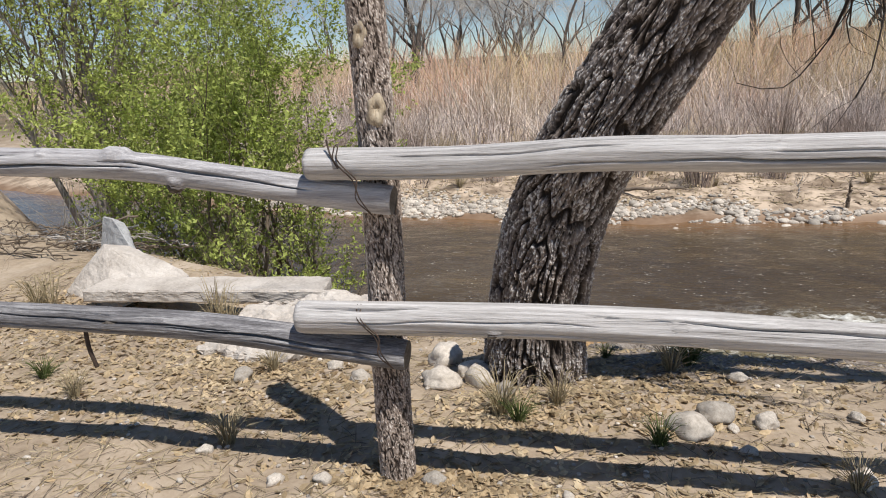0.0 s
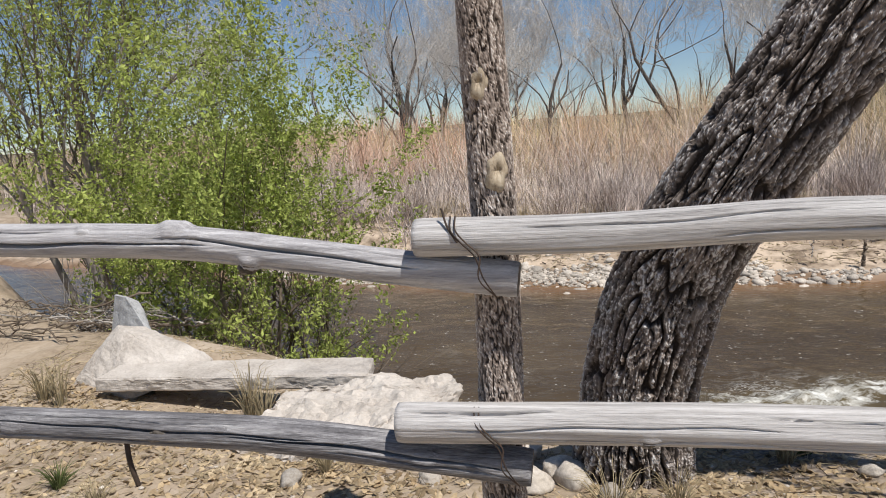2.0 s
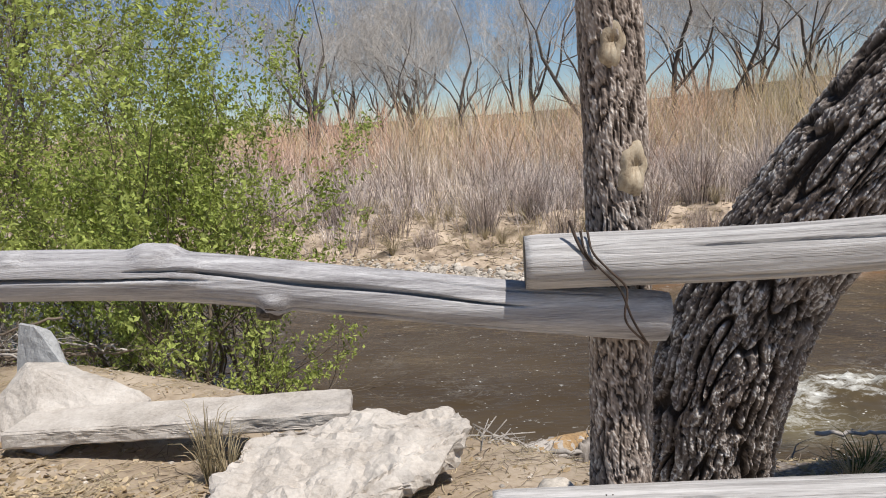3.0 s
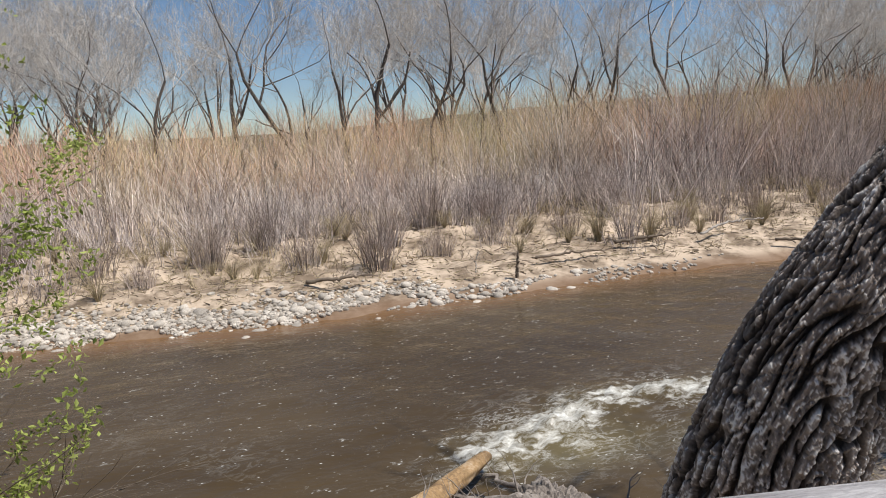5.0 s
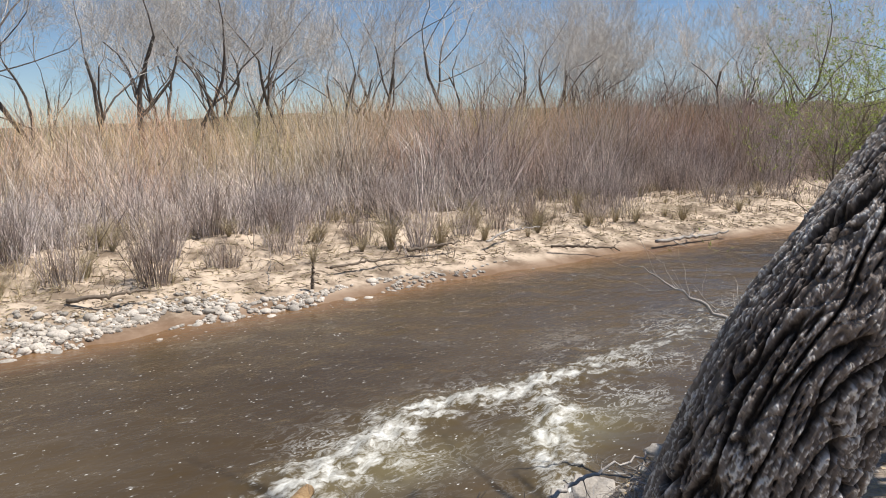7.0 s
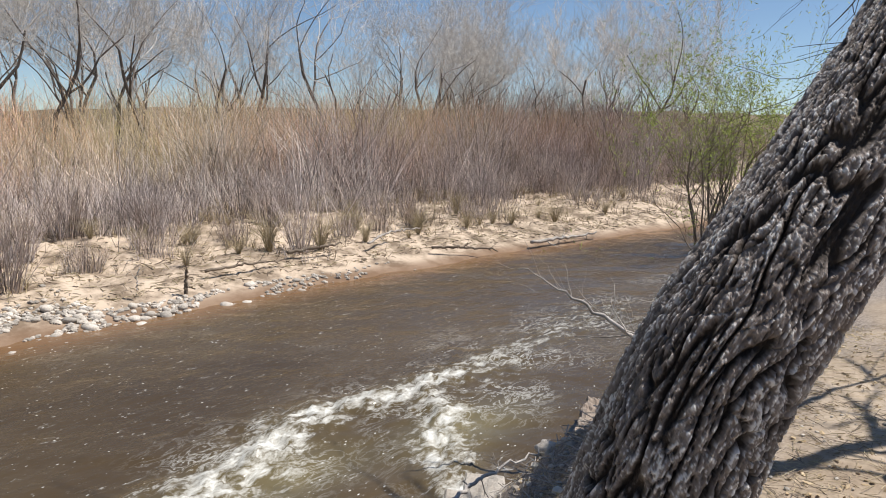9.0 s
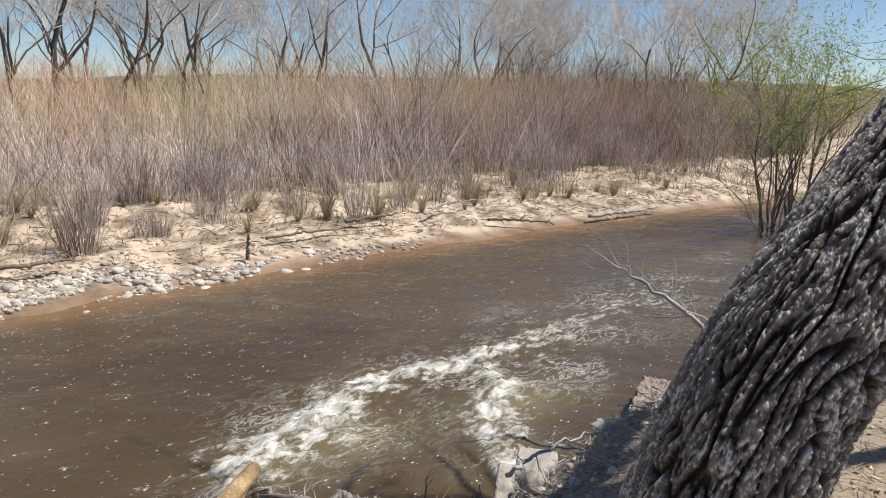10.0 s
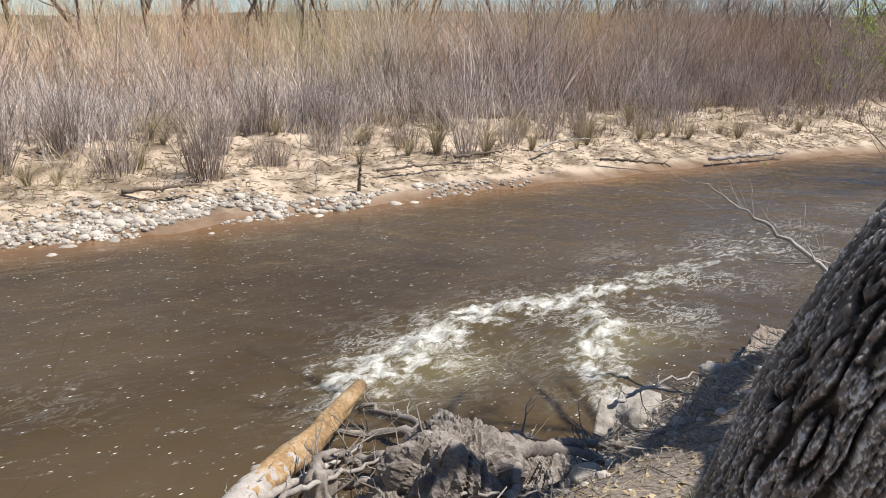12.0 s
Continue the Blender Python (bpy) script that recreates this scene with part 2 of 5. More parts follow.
def water_material():
    m = bpy.data.materials.new("silty_river_water")
    m.use_nodes = True
    nt, ns = m.node_tree, m.node_tree.nodes
    b = ns["Principled BSDF"]
    tc = ns.new("ShaderNodeTexCoord")
    mp = ns.new("ShaderNodeMapping")
    mp.inputs["Scale"].default_value = (0.8, 1.6, 1)
    mp.inputs["Rotation"].default_value = (0, 0, radians(8))
    nt.links.new(tc.outputs["Object"], mp.inputs["Vector"])
    a, c, f, g = (ns.new("ShaderNodeTexNoise") for _ in range(4))
    for n, s, d in ((a, 2.2, 4), (c, 9.0, 3), (f, 5.0, 12), (g, 0.35, 3)):
        n.inputs["Scale"].default_value, n.inputs["Detail"].default_value = s, d
        nt.links.new(mp.outputs[0], n.inputs["Vector"])
    f.inputs["Roughness"].default_value, f.inputs["Distortion"].default_value = 0.74, 0.35
    add = ns.new("ShaderNodeMath")
    add.operation = "MULTIPLY_ADD"
    add.inputs[1].default_value = 0.35
    nt.links.new(c.outputs[0], add.inputs[0])
    nt.links.new(a.outputs[0], add.inputs[2])
    bp = ns.new("ShaderNodeBump")
    bp.inputs["Strength"].default_value, bp.inputs["Distance"].default_value = 0.34, 0.06
    nt.links.new(add.outputs[0], bp.inputs["Height"])
    # foam: churned water where the current breaks; loose specks are painted sun sparkle
    at = ns.new("ShaderNodeAttribute")
    at.attribute_name = "churn"
    s1 = ns.new("ShaderNodeMath")
    s1.operation = "ADD"
    fa = ns.new("ShaderNodeMath")
    fa.operation = "MULTIPLY_ADD"
    fa.inputs[1].default_value, fa.inputs[2].default_value = 1.9, -0.45
    nt.links.new(f.outputs[0], fa.inputs[0])
    nt.links.new(at.outputs["Fac"], s1.inputs[0])
    nt.links.new(fa.outputs[0], s1.inputs[1])
    r1 = ns.new("ShaderNodeMapRange")
    r1.inputs[1].default_value, r1.inputs[2].default_value = 0.7, 1.15
    nt.links.new(s1.outputs[0], r1.inputs[0])
    # white specks coloured onto the surface in place of sun glints
    vo = ns.new("ShaderNodeTexVoronoi")
    vo.inputs["Scale"].default_value = 13
    nt.links.new(mp.outputs[0], vo.inputs["Vector"])
    r2 = ns.new("ShaderNodeMapRange")
    r2.inputs[1].default_value, r2.inputs[2].default_value = 0.17, 0.08
    nt.links.new(vo.outputs["Distance"], r2.inputs[0])
    r3 = ns.new("ShaderNodeMapRange")
    r3.inputs[1].default_value, r3.inputs[2].default_value = 0.5, 0.57
    nt.links.new(f.outputs[0], r3.inputs[0])
    mu = ns.new("ShaderNodeMath")
    mu.operation = "MULTIPLY"
    nt.links.new(r2.outputs[0], mu.inputs[0])
    nt.links.new(r3.outputs[0], mu.inputs[1])
    mxm = ns.new("ShaderNodeMath")
    mxm.operation = "MAXIMUM"
    # filaments of foam that trail from the broken water
    fn, fo, fb, fl = ns.new("ShaderNodeTexNoise"), ns.new("ShaderNodeMath"), ns.new("ShaderNodeMath"), ns.new("ShaderNodeMapRange")
    fn.inputs["Scale"].default_value, fn.inputs["Detail"].default_value = 3.4, 7
    fn.inputs["Roughness"].default_value, fn.inputs["Distortion"].default_value = 0.65, 1.1
    fo.operation, fb.operation = "SUBTRACT", "ABSOLUTE"
    fo.inputs[1].default_value = 0.5
    nt.links.new(mp.outputs[0], fn.inputs["Vector"])
    nt.links.new(fn.outputs[0], fo.inputs[0])
    nt.links.new(fo.outputs[0], fb.inputs[0])
    fl.inputs[1].default_value, fl.inputs[2].default_value = 0.03, 0.0
    nt.links.new(fb.outputs[0], fl.inputs[0])
    lace, fm = ns.new("ShaderNodeAttribute"), ns.new("ShaderNodeMath")
    lace.attribute_name, fm.operation = "lace", "MULTIPLY"
    nt.links.new(fl.outputs[0], fm.inputs[0])
    nt.links.new(lace.outputs["Fac"], fm.inputs[1])
    white = ns.new("ShaderNodeMath")
    white.operation = "MAXIMUM"
    nt.links.new(r1.outputs[0], white.inputs[0])
    nt.links.new(fm.outputs[0], white.inputs[1])
    nt.links.new(white.outputs[0], mxm.inputs[0])
    nt.links.new(mu.outputs[0], mxm.inputs[1])
    rp = ns.new("ShaderNodeValToRGB")
    rp.color_ramp.elements[0].position, rp.color_ramp.elements[0].color = 0.3, (0.064, 0.043, 0.021, 1)
    rp.color_ramp.elements[1].position, rp.color_ramp.elements[1].color = 0.7, (0.102, 0.071, 0.036, 1)
    nt.links.new(g.outputs[0], rp.inputs[0])
    sh = ns.new("ShaderNodeAttribute")
    sh.attribute_name = "shallow"
    mc0 = ns.new("ShaderNodeMix")
    mc0.data_type = "RGBA"
    nt.links.new(sh.outputs["Fac"], mc0.inputs[0])
    nt.links.new(rp.outputs[0], mc0.inputs[6])
    mc0.inputs[7].default_value = (0.24, 0.13, 0.06, 1)
    mc = ns.new("ShaderNodeMix")
    mc.data_type = "RGBA"
    air, ma = ns.new("ShaderNodeAttribute"), ns.new("ShaderNodeMix")
    air.attribute_name, ma.data_type = "aerated", "RGBA"
    nt.links.new(air.outputs["Fac"], ma.inputs[0])
    nt.links.new(mc0.outputs[2], ma.inputs[6])
    ma.inputs[7].default_value = (0.3, 0.27, 0.15, 1)
    nt.links.new(mxm.outputs[0], mc.inputs[0])
    nt.links.new(ma.outputs[2], mc.inputs[6])
    mc.inputs[7].default_value = (0.8, 0.8, 0.75, 1)
    nt.links.new(mc.outputs[2], b.inputs["Base Color"])
    rr = ns.new("ShaderNodeMapRange")
    rr.inputs[3].default_value, rr.inputs[4].default_value = 0.12, 0.8
    nt.links.new(mxm.outputs[0], rr.inputs[0])
    nt.links.new(rr.outputs[0], b.inputs["Roughness"])
    b.inputs["IOR"].default_value = 1.33
    nt.links.new(bp.outputs[0], b.inputs["Normal"])
    return m


M_WATER = water_material()


# ---- mesh helpers ----
class Geo:
    """Collects vertices and faces for one mesh."""

    def __init__(self):
        self.v, self.f, self.n, self.a = [], [], 0, []

    def add(self, v, f, a=None):
        self.v.append(np.asarray(v, float))
        self.f += (f + self.n).tolist() if isinstance(f, np.ndarray) else [tuple(int(i) + self.n for i in q) for q in f]
        self.n += len(v)
        if a is not None:
            self.a.append(np.asarray(a, float))

    def tube(self, pts, rad, sides=6, cap=True):
        v, f = tube(pts, rad, sides, cap)
        self.add(v, f)

    def mesh(self, name, mat, smooth=True, attr=""):
        me = bpy.data.meshes.new(name)
        me.from_pydata(np.concatenate(self.v).tolist(), [], self.f)
        me.materials.append(mat)
        if smooth:
            me.polygons.foreach_set("use_smooth", np.ones(len(me.polygons), bool))
        if attr:
            me.attributes.new(attr, "FLOAT", "POINT").data.foreach_set("value", np.concatenate(self.a))
        me.update()
        return me


def cross3(a, b):
    return np.stack([a[:, 1] * b[:, 2] - a[:, 2] * b[:, 1], a[:, 2] * b[:, 0] - a[:, 0] * b[:, 2], a[:, 0] * b[:, 1] - a[:, 1] * b[:, 0]], 1)


def frames_along(pts):
    p = np.asarray(pts, float)
    t = np.empty_like(p)
    t[1:-1], t[0], t[-1] = p[2:] - p[:-2], p[1] - p[0], p[-1] - p[-2]
    t /= np.sqrt((t * t).sum(1))[:, None] + 1e-9
    up = np.array([[0, 0, 1.0]]) if abs(t[0, 2]) < 0.9 else np.array([[1.0, 0, 0]])
    u = cross3(t, up)
    u /= np.sqrt((u * u).sum(1))[:, None] + 1e-9
    return p, t, u, cross3(u, t)


@functools.lru_cache(None)
def tube_faces(n, sides, cap):
    f = [(i * sides + j, i * sides + (j + 1) % sides, (i + 1) * sides + (j + 1) % sides, (i + 1) * sides + j)
         for i in range(n - 1) for j in range(sides)]
    if cap:
        f += [tuple(range(sides))[::-1], tuple((n - 1) * sides + j for j in range(sides))]
    return f if cap else np.array(f)


def tube(pts, rad, sides=6, cap=True, shape=None):
    """A tapered tube along pts. shape(ring angle, way along 0..1) scales the radius."""
    p, t, u, w = frames_along(pts)
    n = len(p)
    r = np.broadcast_to(np.asarray(rad, float), (n,))
    a = np.arange(sides) * 2 * math.pi / sides
    rr = np.repeat(r[:, None], sides, 1)
    if shape is not None:
        rr = rr * shape(a[None, :], np.linspace(0, 1, n)[:, None])
    v = p[:, None] + rr[..., None] * (np.cos(a)[None, :, None] * u[:, None] + np.sin(a)[None, :, None] * w[:, None])
    f = tube_faces(n, sides, bool(cap))
    return v.reshape(-1, 3), f


def smooth_line(pts, n):
    """n points on a smooth line through pts."""
    p = np.asarray(pts, float)
    d = np.r_[0, np.cumsum(np.linalg.norm(np.diff(p, axis=0), axis=1))]
    q = np.linspace(0, d[-1], n)
    m = np.gradient(p, d, axis=0)
    i = np.clip(np.searchsorted(d, q, "right") - 1, 0, len(d) - 2)
    h = (d[i + 1] - d[i])[:, None]
    s = ((q - d[i]) / (d[i + 1] - d[i]))[:, None]
    return ((2 * s ** 3 - 3 * s ** 2 + 1) * p[i] + (s ** 3 - 2 * s ** 2 + s) * h * m[i]
            + (3 * s ** 2 - 2 * s ** 3) * p[i + 1] + (s ** 3 - s ** 2) * h * m[i + 1])


def thing(name, label, category, group="", at=(0, 0, 0)):
    e = new(name)
    e.location = at
    return tagged(e, label, category, group)


def part(name, me, parent, label=""):
    ob = new(name, me)
    ob.parent = parent
    return tagged(ob, label) if label else ob


def nz(x, y, s, seed=0.0):
    """Smooth noise for arrays, from a few waves."""
    x, y = np.asarray(x, float) * s + seed, np.asarray(y, float) * s + seed * 1.7
    return (np.sin(x * 1.3 + 1.7 * np.sin(y * 0.9)) + np.sin(y * 1.7 + 1.3 * np.sin(x * 1.1 + 2)) + np.sin((x + y) * 2.3 + np.sin(x * 2.9))
            * 0.6 + np.sin(x * 4.1 - y * 3.3 + 1.1 * np.sin(y * 3.7)) * 0.35) / 2.95


def sstep(a, b, x):
    s = np.clip((np.asarray(x, float) - a) / (b - a), 0, 1)
    return s * s * (3 - 2 * s)


# ---- lie of the land ----
WATER = -1.40


def near_shore(x):
    return np.interp(x, [-60, -14, -10, -6, -3.5, -1, 0.6, 1.7, 2.6, 4.5, 9, 14, 20, 60], [30, 14.6, 12.0, 8.6, 7.2, 6.6, 6.3, 6.15, 5.95, 5.9, 6.6, 7.6, 8.6, 8.0])


def far_shore(x):
    return np.interp(x, [-60, -16, -5.6, -3, 0.5, 7, 12, 15, 20, 30, 60], [36, 17.6, 14.4, 13.7, 13.1, 13.1, 12.7, 12.3, 11.6, 10.6, 9.5])


def height(x, y):
    x, y = np.asarray(x, float), np.asarray(y, float)
    n, f = near_shore(x) + 0.25 * nz(x, y, 1.1), far_shore(x) + 0.22 * nz(x, y, 0.9, 3)
    top = 0.02 + 0.2 * sstep(-1.3, -3.2, x) * sstep(3.0, 4.6, y) - 0.12 * sstep(3.2, 4.6, y)
    near = top + (-1.95 - top) * sstep(n - 1.9, n + 0.6, y) + 0.035 * nz(x, y, 2.3) * sstep(2.2, 3.4, y) + 0.012 * nz(x, y, 9)
    near = near - 0.42 * np.exp(-((x - 0.9) / 1.1) ** 4) * sstep(4.1, 5.0, y) * sstep(6.3, 5.4, y)
    d = y - f
    far = (-1.95 + 0.62 * sstep(-1.2, 0.35, d) + 0.25 * sstep(0.2, 1.6, d) + 0.35 * sstep(1.4, 4.5, d) + 0.4 * sstep(6, 30, d)
           + sstep(0.6, 2, d) * (0.13 * nz(x, y, 1.5, 5) + 0.07 * nz(x, y, 4, 8)))
    away = np.hypot(x, y)
    hill = (3.4 * sstep(85, 150, away) + 2.0 * sstep(150, 260, away) + 4.0 * sstep(30, 110, x) * sstep(85, 150, away)) * (1 + 0.12 * nz(x, y, 0.03, 2) + 0.04 * nz(x, y, 0.13, 7)) * sstep(30, 65, y)
    mid = (n + f) / 2
    return np.where(y < mid, near, far + hill) + 0.0 * x


def axis(*spans):
    out = [spans[0][0]]
    for a, b, step in spans:
        k = max(1, round((b - a) / step))
        out += list(a + (b - a) * (i + 1) / k for i in range(k))
    return np.array(out)


def grid_mesh(name, xs, ys, zfun, mat, attrs):
    X, Y = np.meshgrid(xs, ys)
    Z = zfun(X, Y)
    v = np.stack([X, Y, Z], -1).reshape(-1, 3)
    nx, ny = len(xs), len(ys)
    i = (np.arange(ny - 1)[:, None] * nx + np.arange(nx - 1)[None, :]).reshape(-1)
    me = bpy.data.meshes.new(name)
    me.from_pydata(v.tolist(), [], np.stack([i, i + 1, i + nx + 1, i + nx], 1).tolist())
    me.materials.append(mat)
    me.polygons.foreach_set("use_smooth", np.ones(len(me.polygons), bool))
    for key, fun in attrs.items():
        me.attributes.new(key, "FLOAT", "POINT").data.foreach_set("value", np.clip(fun(X, Y, Z), 0, 1).reshape(-1))
    return new(name, me)


gx = axis((-600, -120, 40), (-120, -30, 5), (-30, -7, 0.5), (-7, 6, 0.07), (6, 25, 0.25), (25, 60, 2), (60, 260, 8), (260, 600, 40))
gy = axis((-300, -30, 30), (-30, 0, 2), (0, 7.5, 0.07), (7.5, 12, 0.3), (12, 19, 0.14), (19, 40, 0.6), (40, 100, 4), (100, 300, 10), (300, 800, 60))
ground = grid_mesh("ground", gx, gy, height, M_GROUND, {
    "sand": lambda x, y, z: sstep(9, 12, y) * (1 - sstep(17, 24, y)) + (1 - sstep(9, 12, y)) * 0.6 * sstep(0.1, 0.7, nz(x, y, 1.2, 4)) * sstep(3.0, 2.5, y),
    "gravel": lambda x, y, z: sstep(-0.2, 0.9, x) * sstep(3.5, 4.1, y + 0.3 * nz(x, y, 2.5, 9)) * sstep(9, 8, y) * 0.85,
    "scrub": lambda x, y, z: sstep(24, 42, y),
    "wet": lambda x, y, z: sstep(-1.27, -1.36, z) * 0.8})
tagged(ground, "sandy tan riverbank soil with gravel and litter", "ground", kind="structure")

FOAM = [((1.0, 7.4), 0.15), ((1.35, 7.6), 0.38), ((1.9, 7.8), 0.45), ((2.6, 8.1), 0.4), ((3.3, 8.2), 0.32), ((4.2, 8.0), 0.35), ((5.2, 7.9), 0.4), ((6.8, 8.0), 0.45), ((9.0, 8.2), 0.5)]
FOAM_B = [((4.3, 7.9), 0.25), ((3.95, 7.35), 0.33), ((3.45, 6.85), 0.36), ((3.0, 6.35), 0.3), ((2.75, 6.1), 0.15)]


def near_line(x, y, line, grow_by=1.0):
    """Closeness, 0 to 1, to a line given as ((x, y), half width)."""
    best = np.zeros_like(x)
    for ((ax, ay), ra), ((bx, by), rb) in zip(line, line[1:]):
        dx, dy = bx - ax, by - ay
        s = np.clip(((x - ax) * dx + (y - ay) * dy) / (dx * dx + dy * dy), 0, 1)
        d = np.hypot(x - ax - s * dx, y - ay - s * dy)
        best = np.maximum(best, np.exp(-(d / (grow_by * (ra + s * (rb - ra)))) ** 2))
    return best


def churn(x, y, z=0):
    wx, wy = x + 0.13 * nz(x, y, 3.1, 2) + 0.05 * nz(x, y, 9, 4), y + 0.15 * nz(x, y, 2.6, 5) + 0.06 * nz(x, y, 8, 7)
    fade = 1 - 0.5 * sstep(3, 7, x)
    return np.maximum(0.42 * near_line(wx, wy, FOAM, 1.0) * fade, 0.36 * near_line(wx, wy, FOAM_B, 1.0))


def lace(x, y, z=0):
    wide = np.maximum(near_line(x, y, FOAM, 1.5), 0.8 * near_line(x, y, FOAM_B, 1.4))
    pool = 0.75 * np.exp(-(((x - 4.9) / 1.6) ** 2 + ((y - 7.3) / 0.7) ** 2)) + 0.55 * np.exp(-(((x - 9) / 4) ** 2 + ((y - 8.2) / 0.9) ** 2))
    return (0.7 * np.maximum(wide, pool) + 0.1 * sstep(0.1, 0.7, nz(x, y, 0.8, 3))) * sstep(-0.3, 0.5, nz(x, y, 2.3, 6))


def aerated(x, y, z=0):
    return 0.26 * np.exp(-(((x - 2.2) / 0.8) ** 2 + ((y - 7.4) / 0.36) ** 2)) + 0.3 * np.exp(-(((x - 4.0) / 0.9) ** 2 + ((y - 6.9) / 0.4) ** 2)) + 0.4 * churn(x, y)


def water_height(x, y):
    c = churn(x, y)
    tongue = np.exp(-(((x - 2.0) / 0.9) ** 2 + ((y - 7.3) / 0.35) ** 2))
    return (WATER + 0.014 * nz(x, y, 2.2) + 0.008 * nz(x, y, 6, 2) - 0.07 * tongue
            + 0.17 * c * (1 + 0.5 * nz(x, y, 5, 1)) + 0.09 * c * nz(x, y, 13, 4) + 0.06 * c * nz(x, y, 29, 8))


wx = axis((-300, -40, 20), (-40, -6, 0.6), (-6, 0.5, 0.12), (0.5, 6, 0.035), (6, 20, 0.12), (20, 60, 1), (60, 300, 20))
wy = axis((4.6, 5.8, 0.1), (5.8, 9, 0.035), (9, 19, 0.12), (19, 40, 0.8))
water = grid_mesh("water", wx, wy, water_height, M_WATER, {
    "churn": churn, "lace": lace, "aerated": aerated, "shallow": lambda x, y, z: sstep(-1.2, 0.1, y - far_shore(x)) * 0.8})
tagged(water, "brown silty river water with white foam", "river", kind="structure")


# ---- fence ----
def log_mesh(name, pts, rads, seed, cracks=(), knots=(), sides=150, step=0.012, mat=None):
    line = smooth_line(pts, max(12, int(np.linalg.norm(np.subtract(pts[-1], pts[0])) / step)))
    n = len(line)
    rad = np.interp(np.linspace(0, 1, n), np.linspace(0, 1, len(rads)), rads)

    def shape(a, s):
        L = s * n * step
        r = 1 + 0.035 * nz(a * 1.0 + 0 * L, L, 1.7, seed) + 0.018 * np.sin(3 * a + 5 * L + seed) + 0.02 * nz(np.cos(a) * 3, np.sin(a) * 3 + L * 0.5, 2, seed)
        r = r + 0.012 * nz(np.sin(a * 9 + seed), L * 0.6, 3, seed)
        for ang, l0, l1, depth, slope in cracks:
            c = ang + slope * (L - l0) + 0.12 * np.sin(L * 5 + seed) + 0.05 * np.sin(L * 17)
            w = 0.03 + 0.16 * depth * sstep(0, 0.5, 0.5 - abs((L - l0) / (l1 - l0) - 0.5))
            da = np.abs((a - c + math.pi) % (2 * math.pi) - math.pi)
            r = r - depth * np.exp(-(da / w) ** 4) * sstep(l0, l0 + 0.1, L) * sstep(l1, l1 - 0.1, L)
        for ang, l0, size, h in knots:
            da = np.abs((a - ang + math.pi) % (2 * math.pi) - math.pi) * rads[0]
            dd = np.hypot(da, L - l0) / size
            r = r + h * np.exp(-dd ** 4) - 0.4 * h * np.exp(-(dd / 0.4) ** 2)
        edge = np.minimum(L, (1 - s) * n * step)
        return r * (1 - 0.05 * np.exp(-(edge / 0.012) ** 2))

    g = Geo()
    v, f = tube(line, rad, sides, True, shape)
    g.add(v, f)
    me = g.mesh(name, mat or M_RAIL)
    me.materials.append(M_RAILEND)
    for p in me.polygons[-2:]:
        p.material_index, p.use_smooth = 1, False
    return me


fence = thing("rail_fence", "weathered grey log rail fence with wire-tied bark-covered posts", "fence")
RY, RYF = 2.67, 2.638
rails = [
    ("top rail, pale grey and split along its side", [(-0.37, RYF, 1.158), (0.07, RYF, 1.152), (0.57, RYF, 1.167), (0.95, RYF, 1.155), (1.25, RYF, 1.152), (2.75, RYF + 0.02, 1.17)],
     [0.05, 0.049, 0.05, 0.052, 0.053, 0.055], 1.3, [(-0.35, 0.72, 3.05, 0.5, 0.0), (0.6, 0.25, 1.0, 0.14, 0.05), (-0.75, 0.05, 0.9, 0.2, 0.02), (1.1, 0.5, 1.6, 0.12, -0.05), (0.15, 1.3, 1.7, 0.2, 0.1)], [(0.6, 1.3, 0.06, 0.07)]),
    ("bottom rail, pale grey with long cracks", [(-0.455, RYF, 0.65), (0.06, RYF, 0.655), (0.75, RYF, 0.647), (1.3, RYF, 0.62), (2.75, RYF + 0.02, 0.6)],
     [0.055, 0.055, 0.054, 0.053, 0.055], 4.1, [(0.75, 0.9, 3.0, 0.3, -0.1), (0.1, 0.1, 1.0, 0.14, 0.05), (-0.6, 0.3, 1.6, 0.2, 0), (0.95, 0.0, 0.5, 0.25, 0.0)], [(-0.7, 0.66, 0.025, 0.12), (0.5, 1.2, 0.025, 0.08)]),
    ("knotty top rail, grey with a long black split", [(-3.3, RY, 1.215), (-1.55, RY, 1.192), (-1.05, RY, 1.165), (-0.68, RY, 1.112), (-0.36, RY, 1.066), (-0.11, RY, 1.034)],
     [0.05, 0.047, 0.05, 0.05, 0.047, 0.047], 2.2, [(-0.15, 0.6, 2.35, 0.6, 0.08), (0.3, 2.15, 2.95, 0.55, 0.1), (1.0, 2.6, 3.1, 0.15, 0), (0.7, 1.2, 1.9, 0.15, 0.1), (-0.8, 2.3, 3.1, 0.25, 0)], [(0.45, 2.29, 0.03, 0.2), (1.5, 2.22, 0.045, 0.35), (-0.75, 2.46, 0.026, 0.35), (0.9, 1.95, 0.02, 0.2)]),
    ("dark grey bottom rail, checked and knotty", [(-3.3, RY, 0.635), (-1.7, RY, 0.614), (-1.32, RY, 0.608), (-0.86, RY, 0.592), (-0.44, RY, 0.55), (-0.1, RY, 0.512)],
     [0.052, 0.05, 0.05, 0.049, 0.05, 0.05], 6.4, [(0.35, 1.5, 2.6, 0.35, -0.05), (0.15, 2.3, 3.15, 0.4, -0.1), (0.9, 1.0, 2.4, 0.2, 0), (-0.5, 1.2, 2.2, 0.3, 0.1), (-0.3, 2.6, 3.15, 0.3, 0)], [(0.1, 2.9, 0.035, 0.14), (0.2, 1.6, 0.04, 0.18), (0.5, 2.3, 0.02, 0.1)]),
]
